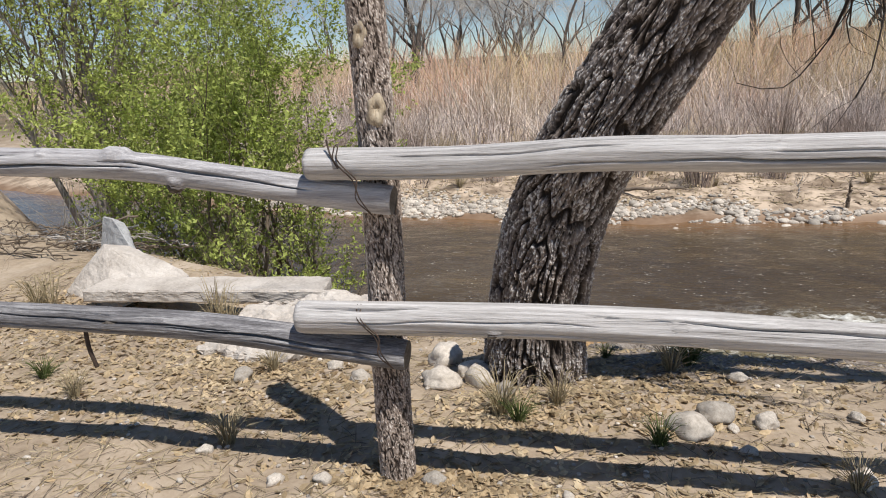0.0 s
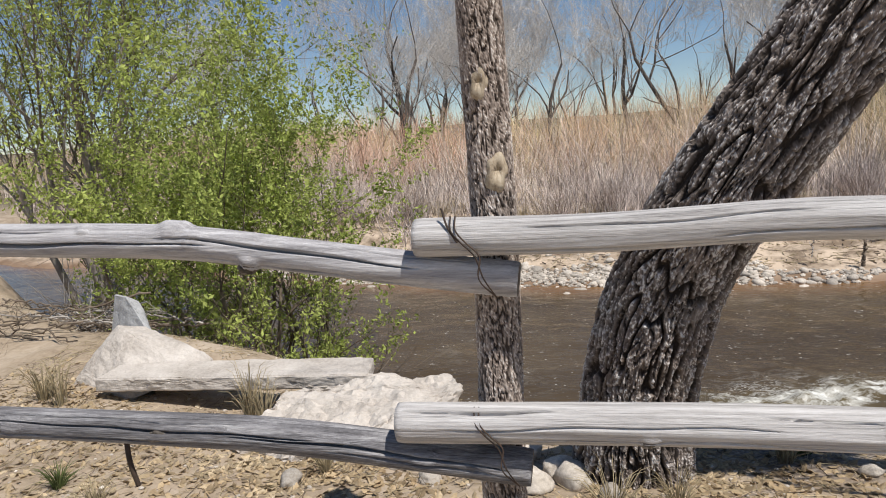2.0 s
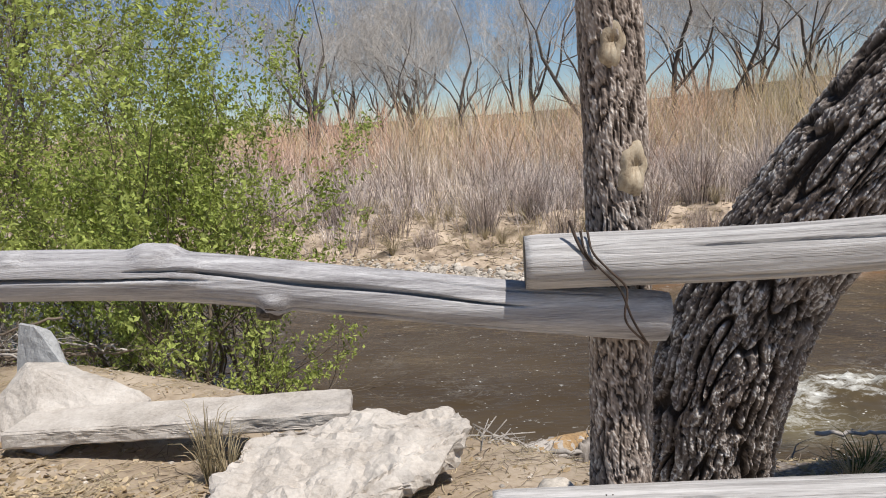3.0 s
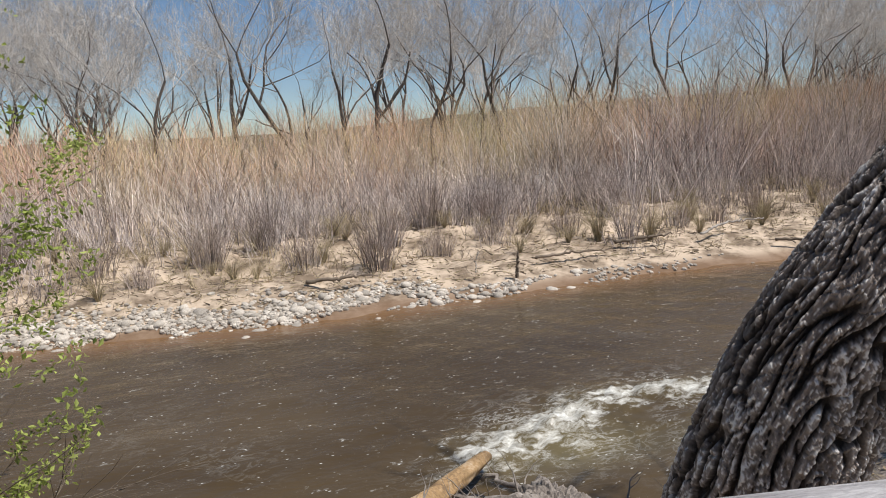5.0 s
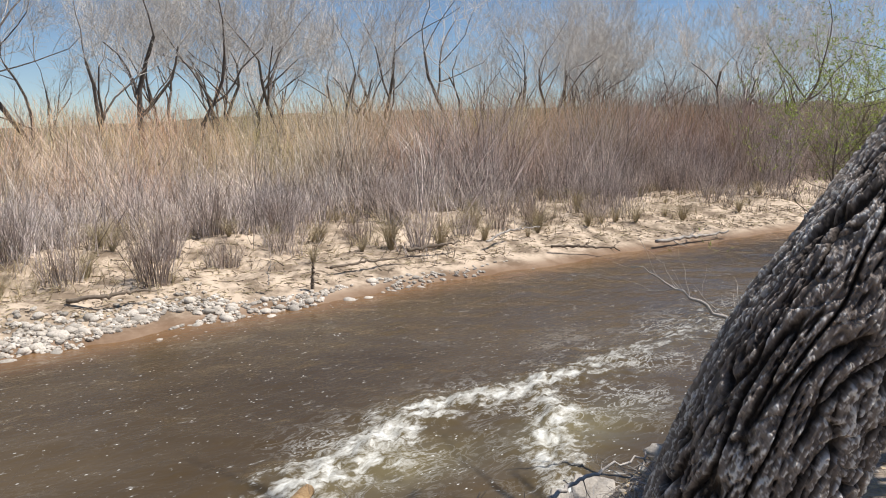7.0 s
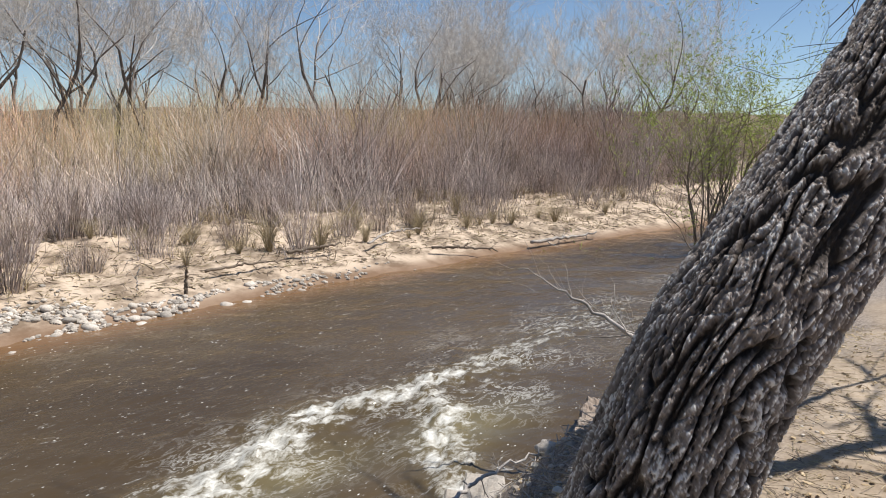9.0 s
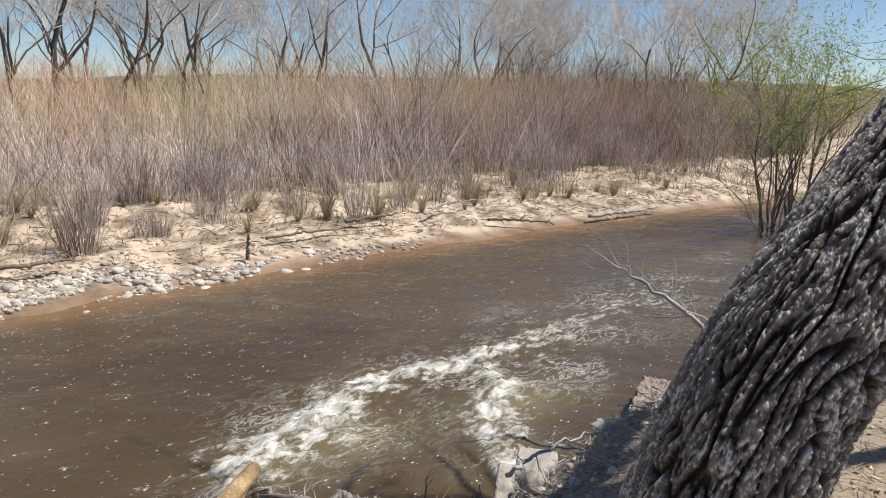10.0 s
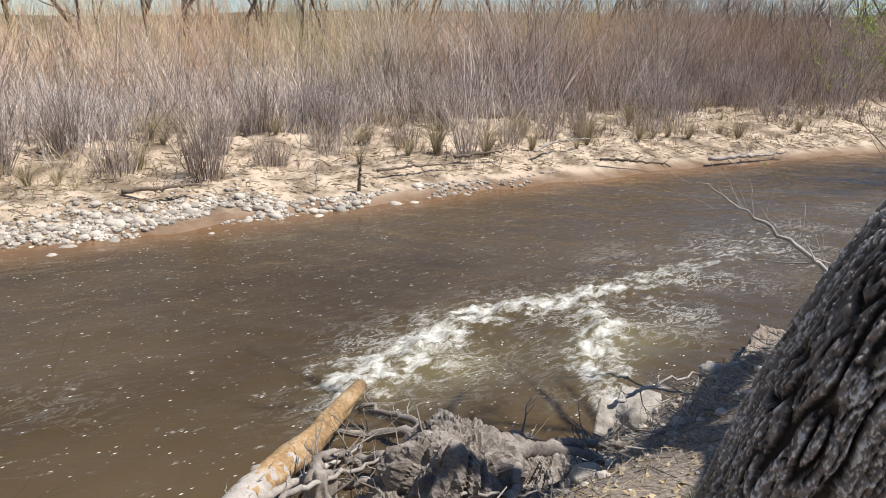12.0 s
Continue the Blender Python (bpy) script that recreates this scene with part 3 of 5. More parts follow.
for lab, pts, rads, seed, cracks, knots in rails:
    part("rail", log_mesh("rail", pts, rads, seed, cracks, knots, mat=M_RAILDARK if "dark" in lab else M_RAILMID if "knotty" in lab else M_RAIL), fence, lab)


GRADS = np.random.default_rng(21).normal(0, 1, (256, 3))
GRADS /= np.linalg.norm(GRADS, axis=1)[:, None]
SHUFFLE = np.tile(np.random.default_rng(22).permutation(256), 3)


def grain(x, y, z):
    """Gradient noise in space, for arrays."""
    x, y, z = np.broadcast_arrays(x, y, z)
    i, j, k = (np.floor(a).astype(int) for a in (x, y, z))
    fx, fy, fz = x - i, y - j, z - k
    u, v, w = (f * f * f * (f * (f * 6 - 15) + 10) for f in (fx, fy, fz))
    out = 0.0
    for a in (0, 1):
        for b in (0, 1):
            for c in (0, 1):
                g = GRADS[SHUFFLE[SHUFFLE[SHUFFLE[(i + a) & 255] + ((j + b) & 255)] + ((k + c) & 255)]]
                dot = g[..., 0] * (fx - a) + g[..., 1] * (fy - b) + g[..., 2] * (fz - c)
                out = out + dot * (u if a else 1 - u) * (v if b else 1 - v) * (w if c else 1 - w)
    return out


def bark_tube(line, rad, sides, seed, depth, fine, stretch=4.5, flat=0.0):
    """Bark: long braided ridges between furrows, cross cracks, loose flakes. depth in metres, fine: ridges to the metre."""
    ang = np.arange(sides) * 2 * math.pi / sides
    along = np.r_[0, np.cumsum(np.linalg.norm(np.diff(line, axis=0), axis=1))][:, None]
    R = float(np.mean(rad))
    x, y, z = np.cos(ang)[None] * R * fine + seed, np.sin(ang)[None] * R * fine, along * fine
    x, y = x + 0.5 * grain(x * 0.7, y * 0.7, z * 0.35), y + 0.5 * grain(x * 0.7 + 9, y * 0.7, z * 0.35)
    ridge = np.clip(np.abs(grain(x, y, z / stretch)) / 0.1, 0, 1)
    ridge = ridge * ridge * (3 - 2 * ridge)
    second = np.clip(np.abs(grain(x * 1.9, y * 1.9 + 5, z * 1.6 / stretch)) / 0.06, 0, 1)
    crack = np.clip(np.abs(grain(x * 0.7 + 3, y * 0.7, z * 0.5)) / 0.04, 0, 1)
    flake = np.tanh(7 * grain(x * 3.6, y * 3.6 + 7, z * 0.9))
    grit = grain(x * 7, y * 7, z * 3) + 0.7 * grain(x * 15, y * 15, z * 8)
    low = 0.05 * grain(x * 0.25, y * 0.25, z * 0.1)
    rise = 0.5 * ridge + 0.26 * second * ridge + 0.1 * flake * ridge + 0.16 * grit - 0.2 * (1 - crack) * ridge - 0.7
    low = low - flat / R * np.clip(np.cos(ang + math.pi / 6), 0, 1)[None] ** 4
    # weathered ridges paler; furrow shade and sun-caught flecks are put into the tone
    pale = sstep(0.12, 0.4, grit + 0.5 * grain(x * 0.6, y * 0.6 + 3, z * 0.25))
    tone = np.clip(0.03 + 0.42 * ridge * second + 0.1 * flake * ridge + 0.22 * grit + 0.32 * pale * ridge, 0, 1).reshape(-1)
    return (*tube(line, rad, sides, True, lambda a, s: 1 + low + depth / R * rise), tone)


def post_mesh(x, y, top, seed, rows=420, sides=120):
    line = smooth_line([(x - 0.005, y, -0.35), (x, y, 0.5), (x + 0.012, y + 0.004, 1.1), (x + 0.004, y, top)], rows)
    g = Geo()
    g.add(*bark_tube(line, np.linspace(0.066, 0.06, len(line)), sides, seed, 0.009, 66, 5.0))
    return g.mesh("post", M_POSTBARK, False, "plate_light")


PX, PY = -0.19, 2.757
post = part("post", post_mesh(PX, PY, 1.765, 0.0), fence, "shaggy grey-brown bark-covered fence post with pruned branch scars")
for sx, sz, r, tilt in ((0.0, 1.54, 0.026, -8), (0.034, 1.315, 0.03, 20)):
    g = Geo()
    v, f = tube([(0, 0, -0.03), (0, 0, -0.004), (0, 0, 0.006), (0, 0, 0.009), (0, 0, 0.007)], [r * 1.45, r * 1.3, r * 1.05, r * 0.9, r * 0.2], 24, True, lambda a, s: 1 + 0.16 * np.sin(2 * a + 1) + 0.1 * np.sin(5 * a))
    g.add(v, f)
    sc = new("branch_scar", g.mesh("branch_scar", M_SCAR))
    sc.parent = post
    sc.matrix_basis = pose(PX + sx, PY - 0.052, sz, 84, 0, tilt) @ Matrix.Diagonal((0.85, 1.25, 1, 1))
for ex, ey in ((2.7, PY), (-3.2, PY)):
    part("post", post_mesh(ex, ey, 1.45, ex, 150, 50), fence, "grey-brown bark-covered fence post")


for kx, kz, ky, r, tilt in ((-1.0, 1.194, -0.036, 0.013, 45), (-0.852, 1.085, -0.038, 0.016, 120), (-1.2, 0.6, -0.05, 0.016, 85), (0.2, 0.62, -0.082, 0.01, 95)):
    g = Geo()
    v, f = tube([(0, 0, -0.03), (0, 0, -0.008), (0, 0, -0.003), (0, 0, -0.003), (0, 0, -0.006)], [r * 1.5, r * 1.25, r, r * 0.8, r * 0.15], 22, True, lambda a, s: 1 + 0.15 * np.sin(2 * a) + 0.1 * np.sin(5 * a + 1))
    g.add(v, f)
    kn = new("knot", g.mesh("knot", M_RAILEND))
    kn.parent = fence
    kn.matrix_basis = pose(kx, RY + ky, kz, tilt, 0, 0) @ Matrix.Diagonal((1.5, 1, 1, 1))


def wire_line(pts, r=0.0022):
    g = Geo()
    g.tube(smooth_line(pts, 30), r, 6)
    return g.mesh("wire", M_WIRE)


for z0, dx in ((1.158, 0.0), (0.65, 0.03)):
    x = PX - 0.03 + dx
    for k in (0.0, 0.012):
        part("wire", wire_line([(x - 0.05 + k, RYF - 0.02, z0 + 0.055), (x - 0.045 + k, RYF - 0.052, z0 + 0.02), (x - 0.02 + k, RYF - 0.056, z0 - 0.01),
                                (x + 0.01 + k, RYF - 0.05, z0 - 0.045), (x + 0.03 - k, RYF - 0.055, z0 - 0.1), (x + 0.06, RYF - 0.04, z0 - 0.155)]), fence)
part("wire", wire_line([(PX - 0.1, RYF - 0.03, 1.235), (PX - 0.085, RYF - 0.045, 1.19), (PX - 0.06, RYF - 0.056, 1.15)], 0.003), fence)
part("splinter", wire_line([(-1.335, RY, 0.56), (-1.33, RY - 0.005, 0.5), (-1.315, RY, 0.415)], 0.008), fence, "dark hanging splinter")


# ---- leaning cottonwood ----
tree = thing("leaning_tree", "large leaning cottonwood trunk with deeply furrowed dark bark", "tree")
trunk_line = smooth_line([(0.21, 3.7, -0.35), (0.22, 3.66, 0.1), (0.239, 3.622, 0.3), (0.266, 3.585, 0.5), (0.31, 3.541, 0.7), (0.378, 3.485, 0.9), (0.472, 3.405, 1.1),
                          (0.594, 3.325, 1.3), (0.724, 3.25, 1.5), (0.993, 3.115, 1.9), (1.42, 3.0, 2.38), (2.05, 2.98, 2.85), (2.75, 3.1, 3.3), (3.25, 3.3, 3.85)], 1700)
trunk_line = np.concatenate([trunk_line[:900], trunk_line[900:1696:6], trunk_line[-1:]])
g = Geo()
way_up = np.r_[0, np.cumsum(np.linalg.norm(np.diff(trunk_line, axis=0), axis=1))]
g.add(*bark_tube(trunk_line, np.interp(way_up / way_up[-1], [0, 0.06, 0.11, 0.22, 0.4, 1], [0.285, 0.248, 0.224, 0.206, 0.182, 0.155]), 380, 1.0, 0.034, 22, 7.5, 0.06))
trunk = part("trunk", g.mesh("trunk", M_BARK, False, "plate_light"), tree)


def grow(geo, twig, start, way, length, rad, level, rng, droop=0.0, kids=(3, 6), spread=0.7, sides=6, leafs=None, thick=0.02, least=0.0):
    """A limb that bends, and its side limbs; thin ones go into twig."""
    n = 6
    p, d, pts = np.array(start, float), np.array(way, float), []
    for i in range(n):
        pts.append(p.copy())
        d = d + rng.normal(0, 0.16, 3) + np.array([0, 0, 0.05 - droop])
        d /= np.linalg.norm(d)
        p = p + d * length / (n - 1)
    r = np.linspace(rad, rad * 0.45, n)
    (geo if rad > thick else twig).tube(pts, r, sides if rad > 0.03 else 4 if rad > 0.012 else 3, False)
    if leafs is not None and level <= 1:
        leafs.append(pts)
    if level == 0:
        return
    for k in range(rng.integers(*kids)):
        i = rng.integers(1, n) if k else n - 1
        side = rng.normal(0, 1, 3)
        side -= side.dot(d) * d
        side /= np.linalg.norm(side)
        w = d + side * spread * rng.uniform(0.6, 1.3)
        grow(geo, twig, pts[i], w / np.linalg.norm(w), length * rng.uniform(0.5, 0.8), max(r[i] * rng.uniform(0.45, 0.7), least), level - 1, rng, droop, kids, spread, sides, leafs, thick, least)


rng = np.random.default_rng(7)
g, tw = Geo(), Geo()
top = trunk_line[-1]
for way, length, r in (((0.6, 0.1, 0.8), 2.6, 0.13), ((0.9, 0.45, 0.5), 2.4, 0.12), ((0.9, -0.25, 0.35), 2.2, 0.1), ((-0.3, 0.4, 0.9), 2.0, 0.1), ((0.95, 0.05, 0.2), 2.2, 0.13)):
    grow(g, tw, top - np.array([0.02, 0, 0.05]), np.array(way) / np.linalg.norm(way), length, r, 3, rng, 0.0, (3, 5), 0.6, 8)
for s, way, length, r in (((2.75, 3.08, 3.28), (0.6, -0.5, -0.02), 2.2, 0.08), ((2.05, 2.97, 2.85), (0.65, -0.35, 0.12), 2.2, 0.07), ((2.4, 3.0, 3.05), (0.7, -0.25, -0.05), 2.0, 0.06)):
    grow(g, tw, s, np.array(way) / np.linalg.norm(way), length, r, 3, rng, 0.0, (3, 5), 0.6, 8)
part("limb", g.mesh("limb", M_BARK), tree)
tagged(part("crown", tw.mesh("crown", M_BARK), tree, "bare dark twigs"), kind="stuff")
g = Geo()
for s, way, length in (((1.3, 3.0, 2.02), (0.45, 0.15, -0.5), 0.75), ((1.35, 3.02, 2.1), (0.2, 0.12, -0.7), 0.7), ((1.4, 3.0, 2.12), (0.6, 0.08, -0.4), 0.85), ((1.2, 3.0, 1.95), (0.3, 0.2, -0.6), 0.6), ((1.45, 3.0, 2.15), (0.3, 0.0, -0.65), 0.8)):
    grow(g, g, s, np.array(way) / np.linalg.norm(way), length, 0.012, 2, rng, 0.02, (3, 5), 0.7, 5)
tagged(part("drooping_twig", g.mesh("drooping_twig", M_BARK), tree, "thin dark twigs hanging down"), kind="stuff")


# ---- things on the near bank ----
def lump(name, mat, seed, dims, rough=0.2, sub=3, flat=0.0):
    """A rounded stone of the given half sizes."""
    bm = bmesh.new()
    bmesh.ops.create_icosphere(bm, subdivisions=sub, radius=1)
    for v in bm.verts:
        c = v.co.copy()
        k = 1 + rough * noise.noise(c * 1.3 + Vector((seed, 0, 0))) * 2 + 0.35 * rough * noise.noise(c * 4 + Vector((0, seed, 0)))
        v.co = Vector((c.x * dims[0], c.y * dims[1], max(c.z, -1 + flat) * dims[2])) * k
    me = bpy.data.meshes.new(name)
    bm.to_mesh(me)
    bm.free()
    me.materials.append(mat)
    me.polygons.foreach_set("use_smooth", np.ones(len(me.polygons), bool))
    return me


def on_ground(x, y):
    return float(height(x, y))


STONES = [lump("stone", M_ROCK, s, d) for s, d in ((1.0, (1.0, 0.8, 0.6)), (5.0, (1.0, 0.85, 0.7)), (9.0, (1.0, 0.7, 0.55)), (13.0, (1.0, 0.9, 0.62)))]


def stone(x, y, r, i, label, group="stones by the fence", turn=0.0, sink=0.25):
    ob = new("stone", STONES[i % 4])
    ob.matrix_basis = pose(x, y, on_ground(x, y) + r * (0.6 - sink), 4 * (i % 3), 0, turn) @ Matrix.Scale(r, 4)
    return tagged(ob, label, "stone", group)


for i, (x, y, r, lab) in enumerate([
        (0.97, 3.32, 0.075, "smooth tan river cobble on dry soil"), (1.16, 3.29, 0.05, "smooth pale river cobble on dry soil"), (1.03, 3.24, 0.03, "small pale cobble beside a larger one"),
        (0.86, 3.17, 0.085, "grey cobble lying in the fence's shadow"), (-0.44, 2.65, 0.035, "small pale stone near the fence post"), (-0.62, 2.63, 0.035, "small grey stone near the fence post"),
        (-1.22, 3.5, 0.065, "round tan cobble among dry litter"), (-0.61, 3.53, 0.05, "pale cobble among dry litter"), (-0.78, 3.63, 0.04, "pale cobble among dry litter"),
        (1.38, 2.9, 0.045, "tan cobble at the fence's foot"), (1.5, 3.35, 0.035, "pale stone on dry soil"), (1.13, 3.72, 0.04, "pale stone behind the fence"), (1.05, 3.05, 0.035, "grey stone between two shadows"),
        (-0.24, 3.8, 0.1, "large pale boulder beside the trunk"), (-0.02, 3.52, 0.09, "pale stone at the trunk's foot"), (-0.19, 3.46, 0.085, "pale stone at the trunk's foot"), (-0.08, 3.62, 0.07, "pale stone at the trunk's foot"),
        (0.12, 3.35, 0.05, "pale stone at the trunk's foot"), (0.42, 2.68, 0.025, "small pale stone in front of the fence"), (-0.05, 2.72, 0.04, "stone by the fence post's base"), (-0.99, 2.78, 0.035, "pale stone in front of the fence"),
        (2.05, 5.35, 0.1, "pale stone at the bank's edge"), (1.55, 5.2, 0.07, "grey stone in the tree's shade"), (1.1, 4.9, 0.09, "grey stone among roots"), (1.75, 4.85, 0.06, "pale stone in the tree's shade"), (2.4, 5.1, 0.08, "grey stone in the tree's shade"),
        (1.35, 5.45, 0.06, "pale stone among roots"), (0.95, 5.05, 0.05, "pale stone among roots"), (2.9, 5.5, 0.09, "pale stone at the water's edge"), (3.3, 5.6, 0.08, "grey stone at the water's edge")]):
    stone(x, y, r, i, lab, turn=i * 47)


def chunk(name, pts, mat, cuts=4, rough=0.012, seed=0.0, pit=0.0):
    """A broken block: the hull of a few corners, cut fine and roughened."""
    bm = bmesh.new()
    for p in pts:
        bm.verts.new(p)
    r = bmesh.ops.convex_hull(bm, input=bm.verts)
    bmesh.ops.delete(bm, geom=[e for e in r["geom_interior"] + r["geom_unused"] if isinstance(e, bmesh.types.BMVert)], context="VERTS")
    bmesh.ops.bevel(bm, geom=bm.edges[:], offset=0.01, segments=1, affect="EDGES")
    bmesh.ops.triangulate(bm, faces=bm.faces[:])
    for _ in range(cuts):
        bmesh.ops.subdivide_edges(bm, edges=[e for e in bm.edges if e.calc_length() > 0.035], cuts=1)
        bmesh.ops.triangulate(bm, faces=bm.faces[:])
    bm.normal_update()
    for v in bm.verts:
        c = v.co * 7 + Vector((seed, 0, 0))
        k = noise.noise(c) + 0.6 * noise.noise(c * 3) + 0.4 * noise.noise(c * 8)
        side = 1 + pit * (1 - abs(v.normal.z))
        v.co += v.normal * rough * k * side
    me = bpy.data.meshes.new(name)
    bm.to_mesh(me)
    bm.free()
    me.materials.append(mat)
    return me


def set_on(name, me, at, label, category, turn=(0, 0, 0), group=""):
    ob = new(name, me)
    ob.matrix_basis = pose(*at, *turn)
    return tagged(ob, label, category, group)


def box_pts(l, w, h, taper=0.0, skew=0.0):
    return [(sx * l / 2 * (1 - taper * (sy > 0)), sy * w / 2 + skew * sx, sz * h / 2) for sx in (-1, 1) for sy in (-1, 1) for sz in (-1, 1)]


set_on("concrete_slab", chunk("concrete_slab", box_pts(1.62, 0.26, 0.085, 0.05, 0.04), M_CONC, 5, 0.006, 2, 1.0), (-1.93, 4.42, 0.14), "long thin slab of broken pale concrete on the bank", "concrete slab", (3, 0.5, 1), "broken concrete")
set_on("concrete_slab", chunk("concrete_slab", [(-0.52, -0.25, -0.06), (-0.44, 0.22, 0.03), (-0.1, 0.3, 0.06), (0.45, 0.32, 0.1), (0.55, 0.15, 0.09), (0.42, -0.06, -0.02), (-0.05, -0.3, -0.08), (-0.45, -0.28, -0.13), (0.0, -0.28, -0.16), (0.48, 0.1, -0.06), (0.4, 0.32, -0.08)], M_CONC, 5, 0.034, 7, 0.8),
       (-1.11, 4.0, 0.09), "rough tilted slab of broken pinkish concrete", "concrete slab", (0, 0, 0), "broken concrete")
set_on("concrete_block", chunk("concrete_block", [(-0.4, -0.2, -0.14), (0.1, -0.3, -0.12), (0.42, -0.12, -0.02), (0.5, 0.0, 0.03), (0.42, 0.02, 0.08), (-0.1, -0.02, 0.24), (-0.18, 0.06, 0.25), (-0.05, 0.16, 0.2), (-0.48, 0.1, -0.13), (0.3, 0.25, -0.1), (-0.3, 0.3, -0.1), (-0.3, -0.16, 0.02)], M_CONC, 5, 0.009, 11, 0.6),
       (-2.68, 4.6, 0.14), "wedge-shaped block of broken pale concrete", "concrete block", (0, 0, 0), "broken concrete")
set_on("concrete_slab", chunk("concrete_slab", [(-0.22, -0.04, -0.2), (0.2, -0.04, -0.2), (0.22, 0.05, -0.18), (-0.17, 0.05, -0.2), (-0.23, -0.03, 0.2), (-0.06, -0.04, 0.19), (-0.02, 0.04, 0.15), (-0.2, 0.05, 0.18), (0.24, -0.03, -0.08)], M_CONCSHADED, 4, 0.008, 15),
       (-2.9, 4.9, 0.31), "upright shard of concrete, coloured as shaded, leaning behind a block", "concrete slab", (-12, 0, -20), "broken concrete")
set_on("flat_rock", chunk("flat_rock", box_pts(0.62, 0.3, 0.1, 0.15, 0.05), M_ROCK, 4, 0.012, 21), (2.62, 5.78, -1.22), "flat pale rock at the water's edge", "rock", (0, -4, 22))
set_on("flat_rock", chunk("flat_rock", box_pts(0.4, 0.12, 0.07, 0.1, 0.02), M_ROCK, 4, 0.01, 23), (2.05, 5.6, -1.0), "narrow grey rock at the water's edge", "rock", (10, -8, 30))
set_on("bank_ledge", chunk("bank_ledge", box_pts(1.7, 0.34, 0.14, 0.25, 0.1), M_EARTH, 5, 0.045, 27), (4.3, 5.75, -1.24), "undercut reddish earth ledge at the water's edge", "bank ledge", (0, 2, 12))


def branchy(name, mat, pts, rad, seed, kids=6, klen=0.3, krad=0.35, sides=8, wob=0.012):
    r = np.random.default_rng(seed)
    g = Geo()
    line = smooth_line(pts, 26)
    line += r.normal(0, wob, line.shape) * np.linspace(0.3, 1, 26)[:, None]
    rads = np.interp(np.linspace(0, 1, 26), np.linspace(0, 1, len(rad)), rad)
    v, f = tube(line, rads, sides, True, lambda a, s: 1 + 0.12 * nz(a * 2, s * 9, 2, seed))
    g.add(v, f)
    for _ in range(kids):
        i = r.integers(5, 25)
        d = line[min(i + 1, 25)] - line[i - 1]
        d = d / np.linalg.norm(d) + r.normal(0, 0.75, 3)
        d /= np.linalg.norm(d)
        grow(g, g, line[i], d, klen * r.uniform(0.5, 1.3), max(rads[i] * krad, 0.0025), 1, r, 0.0, (1, 4), 0.6, 5)
    return g.mesh(name, mat)


def lay(name, me, label, category, group=""):
    return tagged(new(name, me), label, category, group)


log = thing("driftwood_log", "peeled orange driftwood log reaching from the bank into the water", "log")
g = Geo()
line = smooth_line([(-0.5, 5.7, -0.9), (-0.14, 6.08, -0.95), (0.42, 6.55, -1.07), (0.8, 6.9, -1.14), (1.13, 7.22, -1.2), (1.2, 7.3, -1.24)], 90)
v, f = tube(line, np.interp(np.linspace(0, 1, 90), [0, 0.5, 0.85, 0.95, 1], [0.1, 0.085, 0.062, 0.05, 0.02]), 36, True, lambda a, s: 1 + 0.14 * nz(np.cos(a) * 2, s * 8 + np.sin(a) * 2, 1.6, 2) + 0.1 * nz(np.sin(a * 3) * 2, s * 5, 2, 5) - 0.16 * np.exp(-((a - 4.4 - 0.5 * np.sin(s * 6)) / 0.14) ** 2) - 0.12 * np.exp(-((a - 5.4 + 0.4 * np.sin(s * 5)) / 0.1) ** 2))
g.add(v, f)
part("stem", g.mesh("stem", M_ORANGE), log)
part("peeled_bark", branchy("peeled_bark", M_DRIFT, [(-0.55, 5.64, -0.88), (-0.2, 6.02, -0.94), (0.14, 6.32, -1.0)], [0.112, 0.104, 0.075], 3, 5, 0.1, 0.2, 14), log, "grey bark left on the log's butt")

stump = thing("root_stump", "weathered grey uprooted stump with tangled roots on the bank", "stump")
def root_crown(dims, seed):
    """A rotted butt: a leaning dome whose fibres run down from its top, with furrows, flakes and hollows."""
    bm = bmesh.new()
    bmesh.ops.create_icosphere(bm, subdivisions=6, radius=1)
    c = np.array([v.co for v in bm.verts])
    a, q = np.arctan2(c[:, 1], c[:, 0]), np.hypot(c[:, 0], c[:, 1])
    ca, sa = np.cos(a) * 3 + 0.8 * c[:, 0], np.sin(a) * 3 + 0.8 * c[:, 1]
    fibre = np.abs(grain(ca + seed, sa, q * 1.6 + c[:, 2]))
    k = (1 + 0.5 * grain(c[:, 0] * 1.6 + seed, c[:, 1] * 1.6, c[:, 2] * 1.6) + 0.2 * np.clip(fibre / 0.2, 0, 1) * q
         + 0.05 * np.tanh(5 * grain(ca * 2.5, sa * 2.5 + seed, q * 5 + c[:, 2] * 3)) + 0.12 * grain(c[:, 0] * 6, c[:, 1] * 6 + 4, c[:, 2] * 6) + 0.06 * grain(c[:, 0] * 18, c[:, 1] * 18, c[:, 2] * 18))
    for v, m in zip(bm.verts, k):
        v.co = Vector((v.co.x * dims[0], v.co.y * dims[1], v.co.z * dims[2])) * float(m)
    me = bpy.data.meshes.new("crown")
    bm.to_mesh(me)
    bm.free()
    me.materials.append(M_ROOT)
    return me


